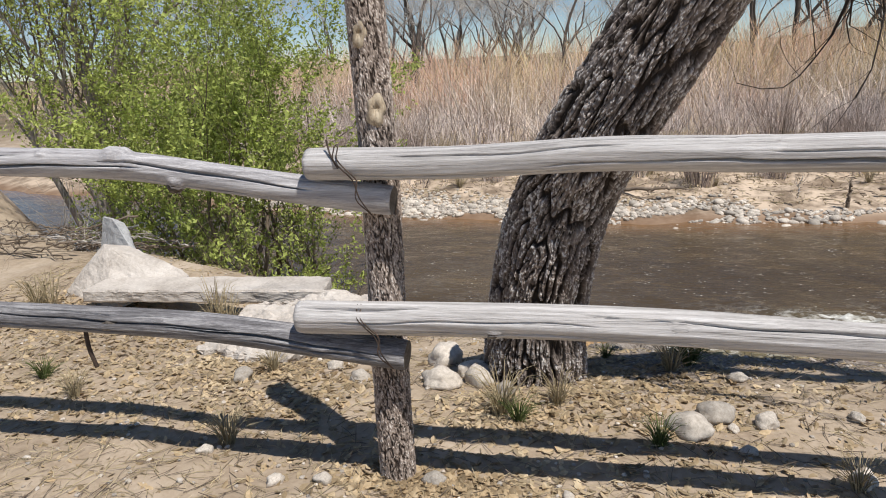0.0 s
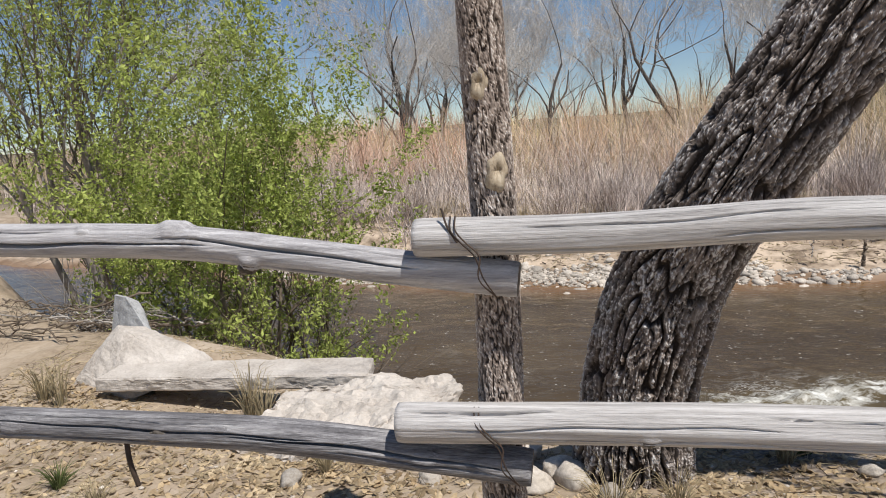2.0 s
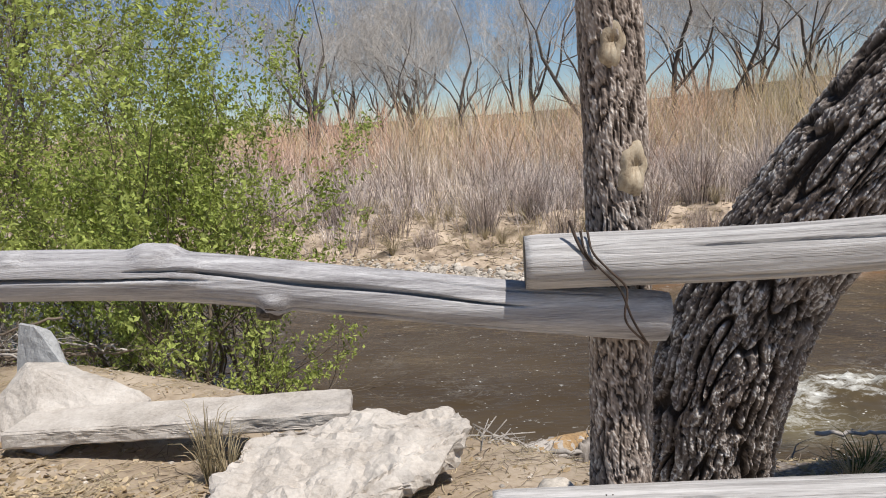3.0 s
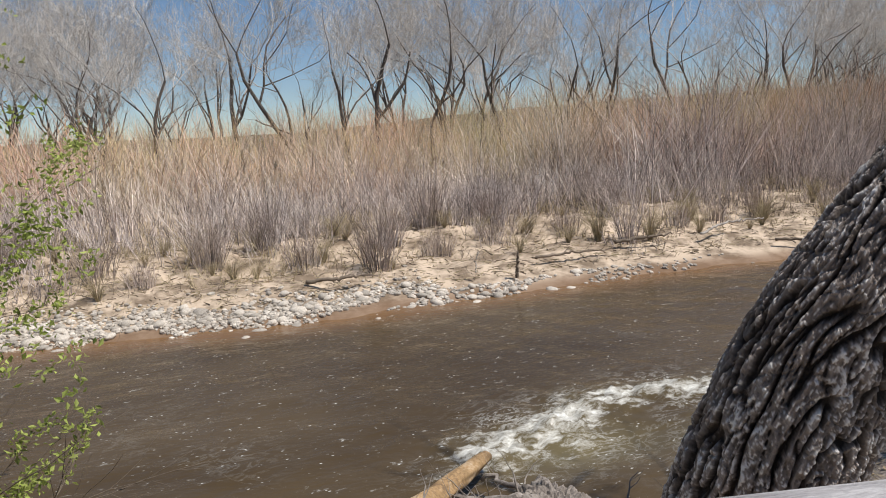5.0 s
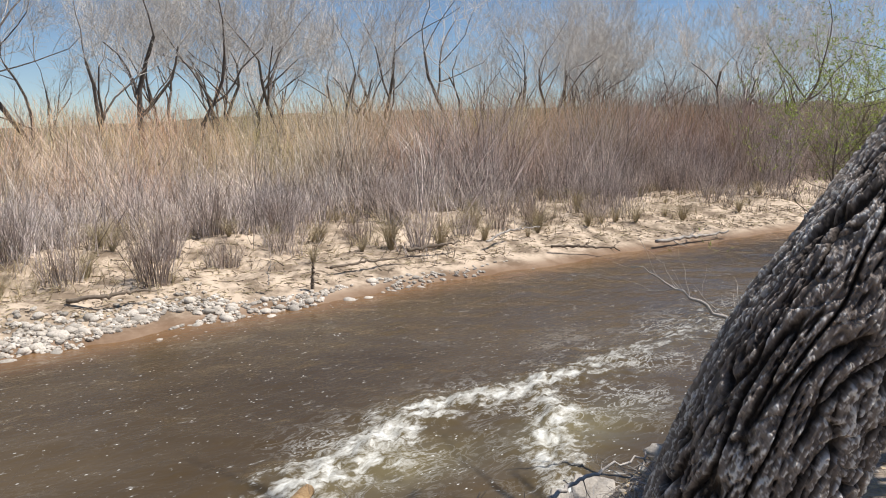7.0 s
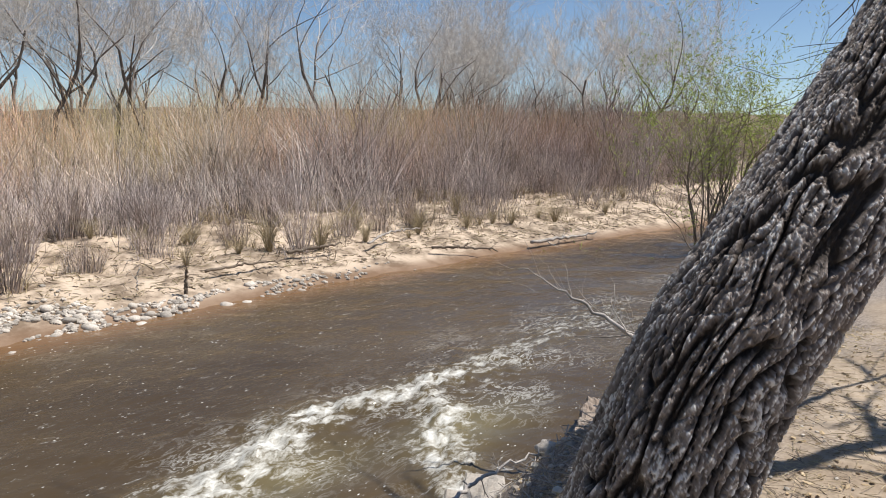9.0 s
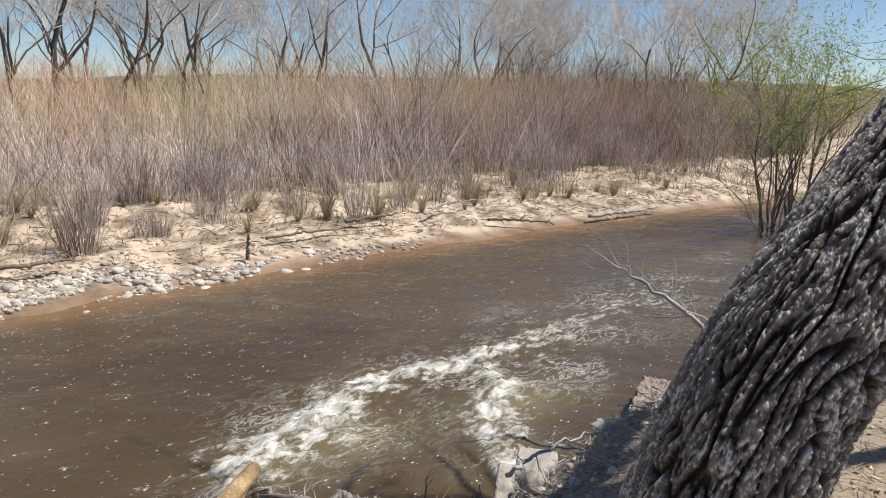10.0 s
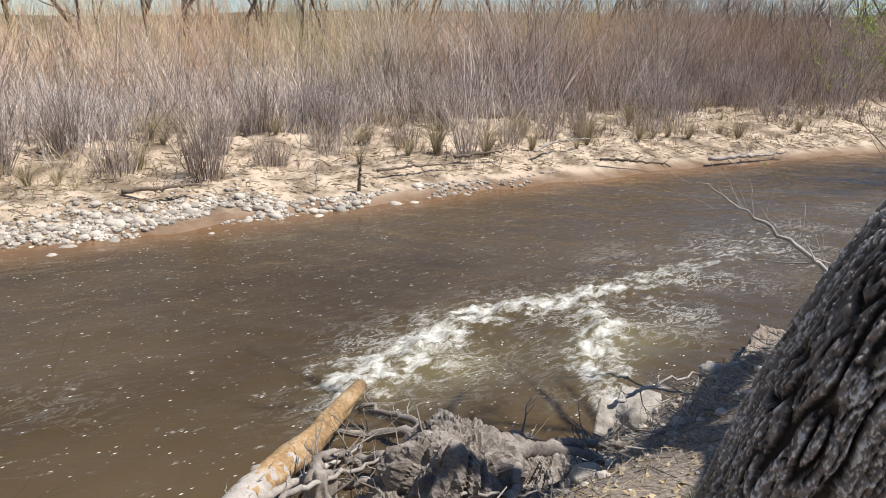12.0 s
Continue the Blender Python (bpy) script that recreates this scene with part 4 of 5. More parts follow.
M_ROOT = natural("rotted_root_wood", [(0.1, 0.08, 0.066), (0.3, 0.26, 0.225), (0.5, 0.455, 0.41)], 9, 60, 0.9, 0.9, (1, 1, 1), 0.12, 0.01, spread=0.2)
part("crown", root_crown((0.34, 0.36, 0.3), 3.0), stump).matrix_basis = pose(0.78, 5.5, -0.92, -14, 12, -30)
part("crown", root_crown((0.26, 0.24, 0.2), 8.0), stump).matrix_basis = pose(1.22, 5.25, -0.98, 0, 16, 20)
part("crown", root_crown((0.26, 0.22, 0.17), 12.0), stump).matrix_basis = pose(0.35, 5.5, -1.05, 10, -12, 50)
part("burl", lump("burl", M_ROOT, 8.3, (0.17, 0.09, 0.09), 0.5, 5), stump).matrix_basis = pose(1.38, 5.1, -0.92, 0, 10, 30)
part("burl", lump("burl", M_ROOT, 6.1, (0.09, 0.08, 0.17), 0.5, 5), stump).matrix_basis = pose(0.1, 5.8, -0.98, 0, 10, 70)
ROOTS = [([(0.95, 5.55, -0.62), (0.6, 5.9, -0.78), (0.45, 6.3, -0.98), (0.5, 6.55, -1.1)], 0.045), ([(0.9, 5.6, -0.7), (1.0, 6.05, -0.85), (0.75, 6.5, -1.0), (0.5, 6.75, -1.05)], 0.05),
         ([(1.2, 5.5, -0.7), (1.4, 5.75, -0.85), (1.7, 5.9, -1.05)], 0.04), ([(0.7, 5.5, -0.75), (0.35, 5.6, -0.78), (-0.05, 5.6, -0.85), (-0.4, 5.75, -0.95)], 0.035),
         ([(0.6, 5.3, -0.65), (0.25, 5.35, -0.7), (-0.3, 5.35, -0.72)], 0.03), ([(1.0, 5.3, -0.6), (0.8, 5.1, -0.62), (0.4, 5.05, -0.62)], 0.03), ([(1.3, 5.3, -0.62), (1.6, 5.2, -0.68), (1.9, 5.3, -0.85)], 0.03),
         ([(0.5, 5.7, -0.8), (0.25, 6.0, -0.9), (0.15, 6.2, -1.05)], 0.03), ([(0.85, 5.75, -0.8), (0.7, 6.1, -1.0), (0.9, 6.3, -1.15)], 0.03),
         ([(1.0, 5.4, -0.62), (1.25, 5.25, -0.64), (1.45, 5.1, -0.7), (1.62, 4.95, -0.84)], 0.055), ([(0.12, 5.7, -0.95), (0.1, 5.88, -0.72), (0.28, 6.0, -0.7), (0.45, 5.98, -0.85)], 0.05),
         ([(0.9, 5.95, -0.95), (1.2, 6.3, -1.08), (1.14, 6.7, -1.08), (1.02, 7.0, -1.12)], 0.04), ([(0.7, 5.2, -0.7), (0.35, 5.15, -0.75), (0.05, 5.3, -0.8)], 0.04)]
ROOTS = [([(x, y, z - 0.12) for x, y, z in p], r) for p, r in ROOTS]
for i, (pts, r) in enumerate(ROOTS):
    part("root", branchy("root", M_ROOT, pts, [r, r * 0.75, r * 0.35], 40 + i, 9, 0.22, 0.3, 10, 0.016), stump)
for i, (pts, r, lab) in enumerate([
        ([(-0.6, 5.6, -0.72), (0.0, 5.75, -0.78), (0.5, 5.85, -0.86)], 0.022, "thin bleached driftwood stick on the bank"), ([(-0.5, 5.95, -0.95), (0.1, 6.05, -0.95), (0.6, 6.25, -1.02)], 0.03, "bleached driftwood branch by the log"),
        ([(-0.7, 6.0, -1.0), (-0.2, 6.15, -1.02), (0.15, 6.3, -1.1)], 0.035, "pale driftwood pole beside the log"), ([(0.1, 5.15, -0.8), (0.55, 5.2, -0.72), (0.95, 5.0, -0.76)], 0.012, "thin bleached stick among roots"),
        ([(1.2, 4.9, -0.3), (1.6, 5.0, -0.36), (2.0, 4.9, -0.33)], 0.012, "thin stick in the tree's shade")]):
    lay("driftwood_stick", branchy("driftwood_stick", M_DRIFT, pts, [r, r * 0.8, r * 0.4], 70 + i, 4, 0.18, 0.4, 7), lab, "stick", "driftwood on the near bank")
lay("dead_branch", branchy("dead_branch", M_DRIFT, [(4.5, 5.0, -0.75), (4.15, 5.4, -0.22), (3.85, 5.8, 0.1), (3.55, 6.15, 0.36)], [0.03, 0.022, 0.014, 0.004], 91, 15, 0.42, 0.4, 7), "bare pale dead branch reaching over the water", "branch")
pile = thing("brush_pile", "low heap of dark and bleached dead twigs behind the concrete", "brush pile")
r = np.random.default_rng(12)
for i in range(34):
    x, y = r.uniform(-4.6, -3.3), r.uniform(5.2, 6.3)
    z = on_ground(x, y) + r.uniform(0.02, 0.22)
    a = r.uniform(-0.5, 0.5) + (math.pi if i % 2 else 0)
    d = np.array([math.cos(a), math.sin(a) * 0.6, r.uniform(-0.15, 0.2)]) * r.uniform(0.4, 0.8)
    p = np.array([x, y, z])
    part("stick", branchy("stick", M_STEM if i % 3 else M_DRIFT, [p - d, p, p + d], [0.009, 0.007, 0.003], 120 + i, 5, 0.3, 0.5, 5, 0.025), pile)


# ---- willows ----
def leaf_cloud(lines, per, size, seed, narrow=0.45):
    r = np.random.default_rng(seed)
    pts = []
    for l in lines:
        l = np.asarray(l)
        s = r.uniform(1.2, len(l) - 1.001, per)
        i = s.astype(int)
        pts.append(l[i] + (l[i + 1] - l[i]) * (s - i)[:, None])
    p = np.concatenate(pts)
    n = len(p)
    p = p + r.normal(0, 0.03, p.shape)
    d = r.normal(0, 1, (n, 3)) + np.array([0, 0, -0.1])
    d /= np.linalg.norm(d, axis=1)[:, None]
    s = np.cross(d, r.normal(0, 1, (n, 3)))
    s /= np.linalg.norm(s, axis=1)[:, None]
    u = np.cross(d, s)
    L = (size * r.uniform(0.6, 1.4, n))[:, None]
    v = np.stack([p, p + d * L * 0.5 + s * L * narrow * 0.5 + u * L * 0.1, p + d * L, p + d * L * 0.5 - s * L * narrow * 0.5 + u * L * 0.1], 1).reshape(-1, 3)
    k = np.arange(n)[:, None] * 4
    f = np.concatenate([k + np.array([[0, 1, 2]]), k + np.array([[0, 2, 3]])])
    g = Geo()
    g.v, g.f, g.n = [v], f.tolist(), len(v)
    return g


def willow(name, label, base, stems, height_m, fan, level, per, leaf, seed, low=(), narrow=0.45, r0=0.045, droop=0.0, bark=None, reach=99.0):
    r = np.random.default_rng(seed)
    t = thing(name, label, "tree")
    wood, twig, lines = Geo(), Geo(), []
    z = on_ground(*base) - 0.1
    for i in range(stems):
        a = i * 2.4 + r.uniform(-0.3, 0.3)
        w = np.array([math.cos(a) * fan * r.uniform(0.3, 1.1), math.sin(a) * fan * r.uniform(0.3, 1.1), 1.0])
        grow(wood, twig, (base[0] + 0.25 * math.cos(a), base[1] + 0.25 * math.sin(a), z), w / np.linalg.norm(w), height_m * r.uniform(0.55, 0.8), r0 * r.uniform(0.7, 1.2), level, r, droop, (4, 7), 0.55, 8, lines)
    for way, length in low:
        w = np.array(way) / np.linalg.norm(way)
        grow(wood, twig, (base[0], base[1], z + 0.35), w, length, r0 * 0.5, level - 1, r, 0.03, (4, 7), 0.5, 6, lines)
    lines = [l for l in lines if max(p[0] for p in l) < reach and (l[0][2] > 0.25 or r.uniform() < 0.4)]
    part("trunk", wood.mesh("trunk", bark or M_STEM), t)
    tagged(part("crown", twig.mesh("crown", M_STEM), t), kind="stuff")
    tagged(part("foliage", leaf_cloud(lines, per, leaf, seed + 1, narrow).mesh("foliage", M_LEAF, False), t, "fresh yellow-green spring leaves"), kind="stuff")
    return t


willow("willow_tree", "multi-stemmed willow with sparse fresh leaves at the water", (-6.9, 9.9), 6, 5.2, 0.42, 4, 8, 0.06, 3, (), 0.5, 0.095, bark=M_WILLOWBARK)
willow("willow_shrub", "dense young willow shrub with fresh green leaves at the water", (-3.3, 7.6), 14, 2.85, 0.36, 3, 42, 0.047, 5,
       (((0.9, 0.1, 0.4), 0.8),), 0.5, 0.035, reach=-1.5)
willow("willow_shrub", "tall green willow shrub with narrow leaves overhanging the river", (16.6, 9.1), 12, 4.3, 0.32, 3, 5, 0.11, 8, (((-1, 0.2, 0.3), 2.4), ((-0.9, -0.3, 0.6), 2.2)), 0.18, 0.04)
g = Geo()
r = np.random.default_rng(31)
for i in range(70):
    x, y = r.uniform(-5.4, -3.6), r.uniform(6.9, 8.2)
    w = np.array([r.normal(0, 0.25), r.normal(0, 0.25), 1])
    grow(g, g, (x, y, on_ground(x, y) - 0.05), w / np.linalg.norm(w), r.uniform(0.5, 1.1), 0.007, 1, r, 0, (1, 3), 0.4, 4)
lay("dry_brush", g.mesh("dry_brush", M_DRIFT), "dry grey leafless brush at the water's edge", "shrub")


# ---- far bank ----
def stems_mesh(base, lean, H, rad, young, seed, segs=3, twigs=2):
    """Many thin three-sided stems with side twigs, as one set of arrays: places, faces, and how young the wood is."""
    r = np.random.default_rng(seed)
    V, F, A, off = [], [], [], 0
    ring = np.array([[math.cos(a), math.sin(a), 0] for a in (0, 2.094, 4.189)])

    def strand(p0, way, length, rr, y0, y1, k):
        nonlocal off
        n = len(p0)
        bend = r.normal(0, 0.13, (n, 2))
        rows, ages = [], []
        for i in range(k + 1):
            s = i / k
            c = p0 + way * (length * s)[:, None]
            c[:, :2] += bend * (s * s * length)[:, None]
            rows.append(c[:, None] + ring[None] * (rr * (1 - 0.75 * s))[:, None, None])
            ages.append(np.repeat((y0 + (y1 - y0) * s)[:, None], 3, 1))
        v = np.stack(rows, 1).reshape(n, -1, 3)
        m = 3 * (k + 1)
        q = np.array([[3 * i + j, 3 * i + (j + 1) % 3, 3 * i + 3 + (j + 1) % 3, 3 * i + 3 + j] for i in range(k) for j in range(3)])
        F.append((off + (np.arange(n) * m)[:, None, None] + q[None]).reshape(-1, 4))
        V.append(v.reshape(-1, 3))
        A.append(np.stack(ages, 1).reshape(-1))
        off += n * m

    n = len(base)
    way = np.concatenate([lean, np.ones((n, 1))], 1)
    way /= np.linalg.norm(way, axis=1)[:, None]
    strand(base, way, H, rad, 0 * young, young, segs)
    for _ in range(twigs):
        s = r.uniform(0.3, 0.85, n)
        p = base + way * (H * s)[:, None]
        w = way + np.concatenate([r.normal(0, 0.5, (n, 2)), np.zeros((n, 1))], 1)
        w /= np.linalg.norm(w, axis=1)[:, None]
        strand(p, w, H * (1.05 - s) * r.uniform(0.6, 1.0, n), rad * 0.55, young * s, young, 1)
    return np.concatenate(V), np.concatenate(F), np.concatenate(A)


def stems_object(name, data, mat):
    v, f, a = data
    me = bpy.data.meshes.new(name)
    me.from_pydata(v.tolist(), [], f.tolist())
    me.materials.append(mat)
    me.attributes.new("young_wood", "FLOAT", "POINT").data.foreach_set("value", a)
    return me


def thicket(name, n, d0, d1, x0, x1, per, h0, h1, rad, seed, label, young, power=1.0, sprawl=1.0, mat=None):
    r = np.random.default_rng(seed)
    cx = r.uniform(x0, x1, n)
    d = d0 + (d1 - d0) * r.uniform(0, 1, n) ** power
    cy = far_shore(cx) + d + 1.3 * nz(cx, d, 0.5, seed)
    keep = (nz(cx, cy, 0.9, seed + 2) > -0.02 - 0.95 * sstep(4, 12, d)) | (d > 12)
    cx, cy, d = cx[keep], cy[keep], d[keep]
    n, k = len(cx), per
    x = np.repeat(cx, k) + r.normal(0, 0.27, n * k)
    y = np.repeat(cy, k) + r.normal(0, 0.27, n * k)
    tall = np.repeat(h0 + (h1 - h0) * np.clip((d - d0) / (d1 - d0), 0, 1) ** 0.7, k) * (1 + 0.25 * sstep(4, 28, x)) * np.repeat(r.uniform(0.4, 1.3, n), k) * r.uniform(0.5, 1.1, n * k)
    lean = sprawl * np.stack([(x - np.repeat(cx, k)) * 0.5 + r.normal(0, 0.22, n * k) + np.repeat(r.normal(0, 0.12, n), k), (y - np.repeat(cy, k)) * 0.5 + r.normal(0, 0.22, n * k)], 1)
    base = np.stack([x, y, height(x, y) - 0.03], 1)
    yw = np.clip(np.repeat(young * (0.08 + 0.92 * sstep(5, 17, d)), k) * r.uniform(0.6, 1.2, n * k), 0, 1)
    ob = new(name, stems_object(name, stems_mesh(base, lean, tall, rad * r.uniform(0.5, 1.6, n * k), yw, seed + 1, 3, 3 if d0 < 4 else 2), mat or M_THICKET))
    return tagged(ob, label, "willow thicket", kind="stuff")


thicket("willow_thicket", 760, 4.4, 15, -26, 34, 11, 1.0, 3.0, 0.0125, 1, "dense leafless grey-brown willow thicket on the far bank", 0.95, 0.7)
thicket("willow_thicket", 330, 4.8, 11, 10, 42, 14, 2.2, 3.5, 0.014, 3, "tall leafless grey-brown willow thicket along the river", 0.95, 0.8)
thicket("willow_thicket", 820, 12, 42, -48, 75, 15, 2.5, 3.9, 0.018, 2, "dense leafless rust-tipped willow thicket on the floodplain", 0.95)

thicket("far_brush", 620, 40, 78, -75, 130, 14, 3.6, 5.6, 0.03, 6, "distant grey-brown leafless brush under the bare trees", 0.35)
thicket("low_willow_growth", 620, 2.0, 7.5, -14, 26, 13, 0.35, 1.5, 0.0075, 4, "low leafless grey stems and dead stalks on the sandy far bank", 0.1, 0.9)


thicket("dead_grass_mat", 620, 1.5, 8, -12, 27, 11, 0.2, 0.5, 0.007, 14, "flattened bleached dead grass and stalks on the far bank", 0.0, 0.9, 2.2, M_STRAW)
thicket("dead_grass_mat", 620, 1.3, 7.5, -12, 27, 12, 0.2, 0.42, 0.006, 15, "flattened dark dead stalks on the far bank", 0.0, 0.9, 2.0, M_STEM)


def bush(seed, n, h, rad):
    r = np.random.default_rng(seed)
    a, q = r.uniform(0, 6.283, n), rad * np.sqrt(r.uniform(0, 1, n))
    base = np.stack([q * np.cos(a), q * np.sin(a), np.full(n, -0.05)], 1)
    lean = base[:, :2] / rad * 0.32 + r.normal(0, 0.12, (n, 2))
    return stems_object("branching", stems_mesh(base, lean, h * r.uniform(0.4, 1.0, n), np.full(n, 0.007), np.full(n, 0.15), seed + 1, 3, 3), M_THICKET)


BUSHES = [bush(11, 90, 1.3, 0.25), bush(12, 70, 0.7, 0.3), bush(13, 60, 1.8, 0.2)]
first = {}
for x, y, kind, s in ((2.4, 15.0, 0, 1.0), (3.8, 15.5, 1, 0.95), (7.95, 14.75, 2, 1.0), (0.6, 17.0, 0, 1.0), (1.1, 15.6, 1, 1.0), (-0.6, 16.4, 0, 1.0), (5.2, 15.9, 1, 0.8), (5.9, 17.2, 0, 0.9), (9.6, 15.2, 1, 0.9),
                      (-2.6, 16.6, 1, 1.1), (-4.2, 18.0, 0, 1.1), (7.2, 16.1, 1, 1.0), (10.8, 15.3, 1, 0.9), (12.4, 15.6, 0, 0.8), (3.1, 16.6, 0, 1.1), (-1.8, 15.7, 1, 0.8), (14.5, 15.8, 1, 1.0), (4.4, 17.6, 0, 1.2), (-6.5, 18.6, 0, 1.0), (8.7, 16.9, 0, 1.1)):
    m = pose(x, y, on_ground(x, y), 0, 0, x * 70) @ Matrix.Scale(s, 4)
    if kind not in first:
        e = thing("willow_bush", ("upright leafless grey-brown willow bush on the sandy bank", "low tangled leafless bush on the sandy bank", "tall slender leafless bush beside bent pale grass")[kind], "bush", "bushes on the far bank")
        tagged(part("branching", BUSHES[kind], e), kind="stuff")
        e.matrix_basis = m
        first[kind] = e
    else:
        c = copy_thing(first[kind], Matrix())
        c.matrix_basis = m


def bare_tree(seed, h, fork):
    r = np.random.default_rng(seed)
    t = thing("bare_tree", "bare grey cottonwood with forked dark trunk and pale twigs", "tree", "bare trees beyond the thicket")
    wood, twig = Geo(), Geo()
    for i in range(fork):
        a = r.uniform(0, 6.28)
        w = np.array([0.22 * math.cos(a), 0.22 * math.sin(a), 1.0])
        grow(wood, twig, (0.15 * math.cos(a), 0.15 * math.sin(a), -0.3), w / np.linalg.norm(w), h * r.uniform(0.42, 0.55), 0.135 * h / 10 * r.uniform(0.8, 1.1), 5, r, -0.03, (3, 6), 0.7, 7, None, 0.045, 0.012)
    part("trunk", wood.mesh("trunk", M_FARBARK), t)
    tagged(part("crown", twig.mesh("crown", M_FARTWIG), t, "fine pale grey twigs"), kind="stuff")
    return t


TREES = [bare_tree(51, 15, 1), bare_tree(52, 16, 1), bare_tree(53, 14, 2), bare_tree(54, 16, 1), bare_tree(55, 18, 1)]
r = np.random.default_rng(99)
spots = [(-6, 52, 2, 0.85), (12.5, 50, 0, 1.1), (19.5, 54, 3, 1.0), (22, 49, 1, 1.0), (36, 57, 0, 1.05), (31, 55, 1, 0.95), (42, 52, 4, 1.1), (50, 49, 2, 1.1), (62, 46, 0, 1.2), (70, 44, 3, 1.2), (8, 55, 4, 1.0), (-14, 54, 1, 1.2)]
for i in range(66):
    spots.append((r.uniform(-60, 125), r.uniform(47, 95), int(r.integers(5)), r.uniform(0.75, 1.25)))
for i, (x, y, k, s) in enumerate(spots):
    if x > 55:
        y = y * 0.8
    m = pose(x, y, on_ground(x, y), 0, 0, r.uniform(0, 360)) @ Matrix.Scale(s, 4)
    if i < 5:
        c = TREES[k] if i == k else TREES[i]
        c.matrix_basis = m
    else:
        c = copy_thing(TREES[k], Matrix())
        c.matrix_basis = m

# cobbles along the far water line
COB = [lump("cobble", M_ROCK, 20 + s, d, 0.14, 2) for s, d in ((1.0, (1.0, 0.8, 0.55)), (5.0, (1.0, 0.7, 0.6)), (9.0, (1.0, 0.9, 0.5)))]
r = np.random.default_rng(17)


def cobble_spot(r):
    while True:
        x = r.uniform(-8, 9.5)
        dens = 1.0 if x < 3.2 else 0.35 if x < 6.6 else 0.12
        if r.uniform() < dens:
            d = r.normal(0.4, 0.38) if x < 3.2 else r.uniform(-0.25, 0.55)
            if nz(x, d * 2, 1.4, 6) < -0.35:
                continue
            return x, float(far_shore(x)) + 0.22 * float(nz(x, 13.3, 0.9, 3)) + d


for i in range(230):
    x, y = cobble_spot(r)
    s = r.uniform(0.05, 0.13) * (1.0 if x < 8 else 0.7)
    ob = new("cobble", COB[i % 3])
    ob.matrix_basis = pose(x, y, max(on_ground(x, y), WATER - 0.05) + 0.08 * s, r.uniform(-15, 15), r.uniform(-15, 15), r.uniform(0, 360)) @ Matrix.Scale(s, 4)
    tagged(ob, "sun-bleached river cobble on the far bank", "stone", "cobbles on the far bank")


def scatter(name, src, n, place, mat, label, category, seed, tilt=15):
    """Many small copies of a few shapes, joined."""
    r = np.random.default_rng(seed)
    g = Geo()
    spots = np.array([place(r) for _ in range(n)])
    ground_z = height(spots[:, 0], spots[:, 1])
    for i, ((x, y, s, dz), z) in enumerate(zip(spots, ground_z)):
        v, f = src[i % len(src)]
        m = pose(0, 0, 0, r.uniform(-tilt, tilt), r.uniform(-tilt, tilt), r.uniform(0, 360)).to_3x3()
        g.add(np.asarray(v) @ np.array(m).T * s + np.array([x, y, z + dz * s]), f)
    ob = new(name, g.mesh(name, mat, False))
    return tagged(ob, label, category, kind="stuff")


def pebble_shape(seed):
    bm = bmesh.new()
    bmesh.ops.create_icosphere(bm, subdivisions=1, radius=1)
    for v in bm.verts:
        v.co *= 1 + 0.3 * noise.noise(v.co + Vector((seed, 0, 0)))
        v.co.z *= 0.6
    out = ([tuple(v.co) for v in bm.verts], np.array([tuple(v.index for v in f.verts) for f in bm.faces]))
    bm.free()
    return out


PEB = [pebble_shape(s) for s in (0.0, 3.0, 7.0, 11.0)]


def far_cobbles(r):
    x, y = cobble_spot(r)
    return x, y, r.uniform(0.015, 0.06), 0.2


scatter("river_gravel", PEB, 4600, far_cobbles, M_COBBLE, "bleached cobbles and gravel along the far water line", "gravel", 5)
STRAW = [tube([(-1, 0, 0), (0, 0.08 * k, 0.06), (1, 0, 0.02)], [0.03, 0.028, 0.02], 3, False) for k in (-2, 0, 1, 3)]
scatter("bank_rubble", PEB, 520, lambda r: (r.uniform(0.2, 4.5), r.uniform(4.5, 6.0), r.uniform(0.008, 0.035), 0.25), M_COBBLE, "loose stones and rubble on the near bank", "rubble", 16)
scatter("bank_twigs", STRAW, 1900, lambda r: (r.uniform(-0.6, 4.0), r.uniform(4.6, 6.1), r.uniform(0.03, 0.16), 0.1), M_DRIFT, "grey twigs and root ends on the near bank", "twigs", 18, 25)
scatter("soil_pebbles", PEB, 1500, lambda r: (r.uniform(-3, 3), 2.2 + 3.4 * r.uniform() ** 1.3, r.uniform(0.004, 0.014), 0.3), M_COBBLE, "small pebbles in the dry soil by the fence", "pebbles", 6)


def leaf_shape(seed):
    r = np.random.default_rng(seed)
    c = r.uniform(0.1, 0.35)
    v = [(-1, 0, c), (-0.4, 0.5, 0.05), (-0.4, -0.5, 0.1), (0.45, 0.45, 0.1), (0.45, -0.45, 0.0), (1, 0, c * 1.3), (0, 0, 0.16)]
    return v, np.array([(0, 6, 1), (0, 2, 6), (1, 6, 3), (2, 4, 6), (3, 6, 5), (4, 5, 6)])


LEAVES = [leaf_shape(s) for s in range(4)]
HEAPS = [(0.55, 3.65, 0.32, 0.3), (0.2, 3.2, 0.3, 0.15), (-0.05, 2.68, 0.25, 0.06), (-2.3, 3.9, 0.7, 0.16), (-1.3, 3.6, 0.4, 0.15), (-0.9, 3.3, 0.4, 0.25), (1.0, 3.5, 0.6, 0.4), (-2.6, 3.4, 0.7, 0.35), (-3.0, 4.2, 0.5, 0.3), (-1.6, 3.2, 0.8, 0.3), (0.3, 2.75, 0.9, 0.15)]


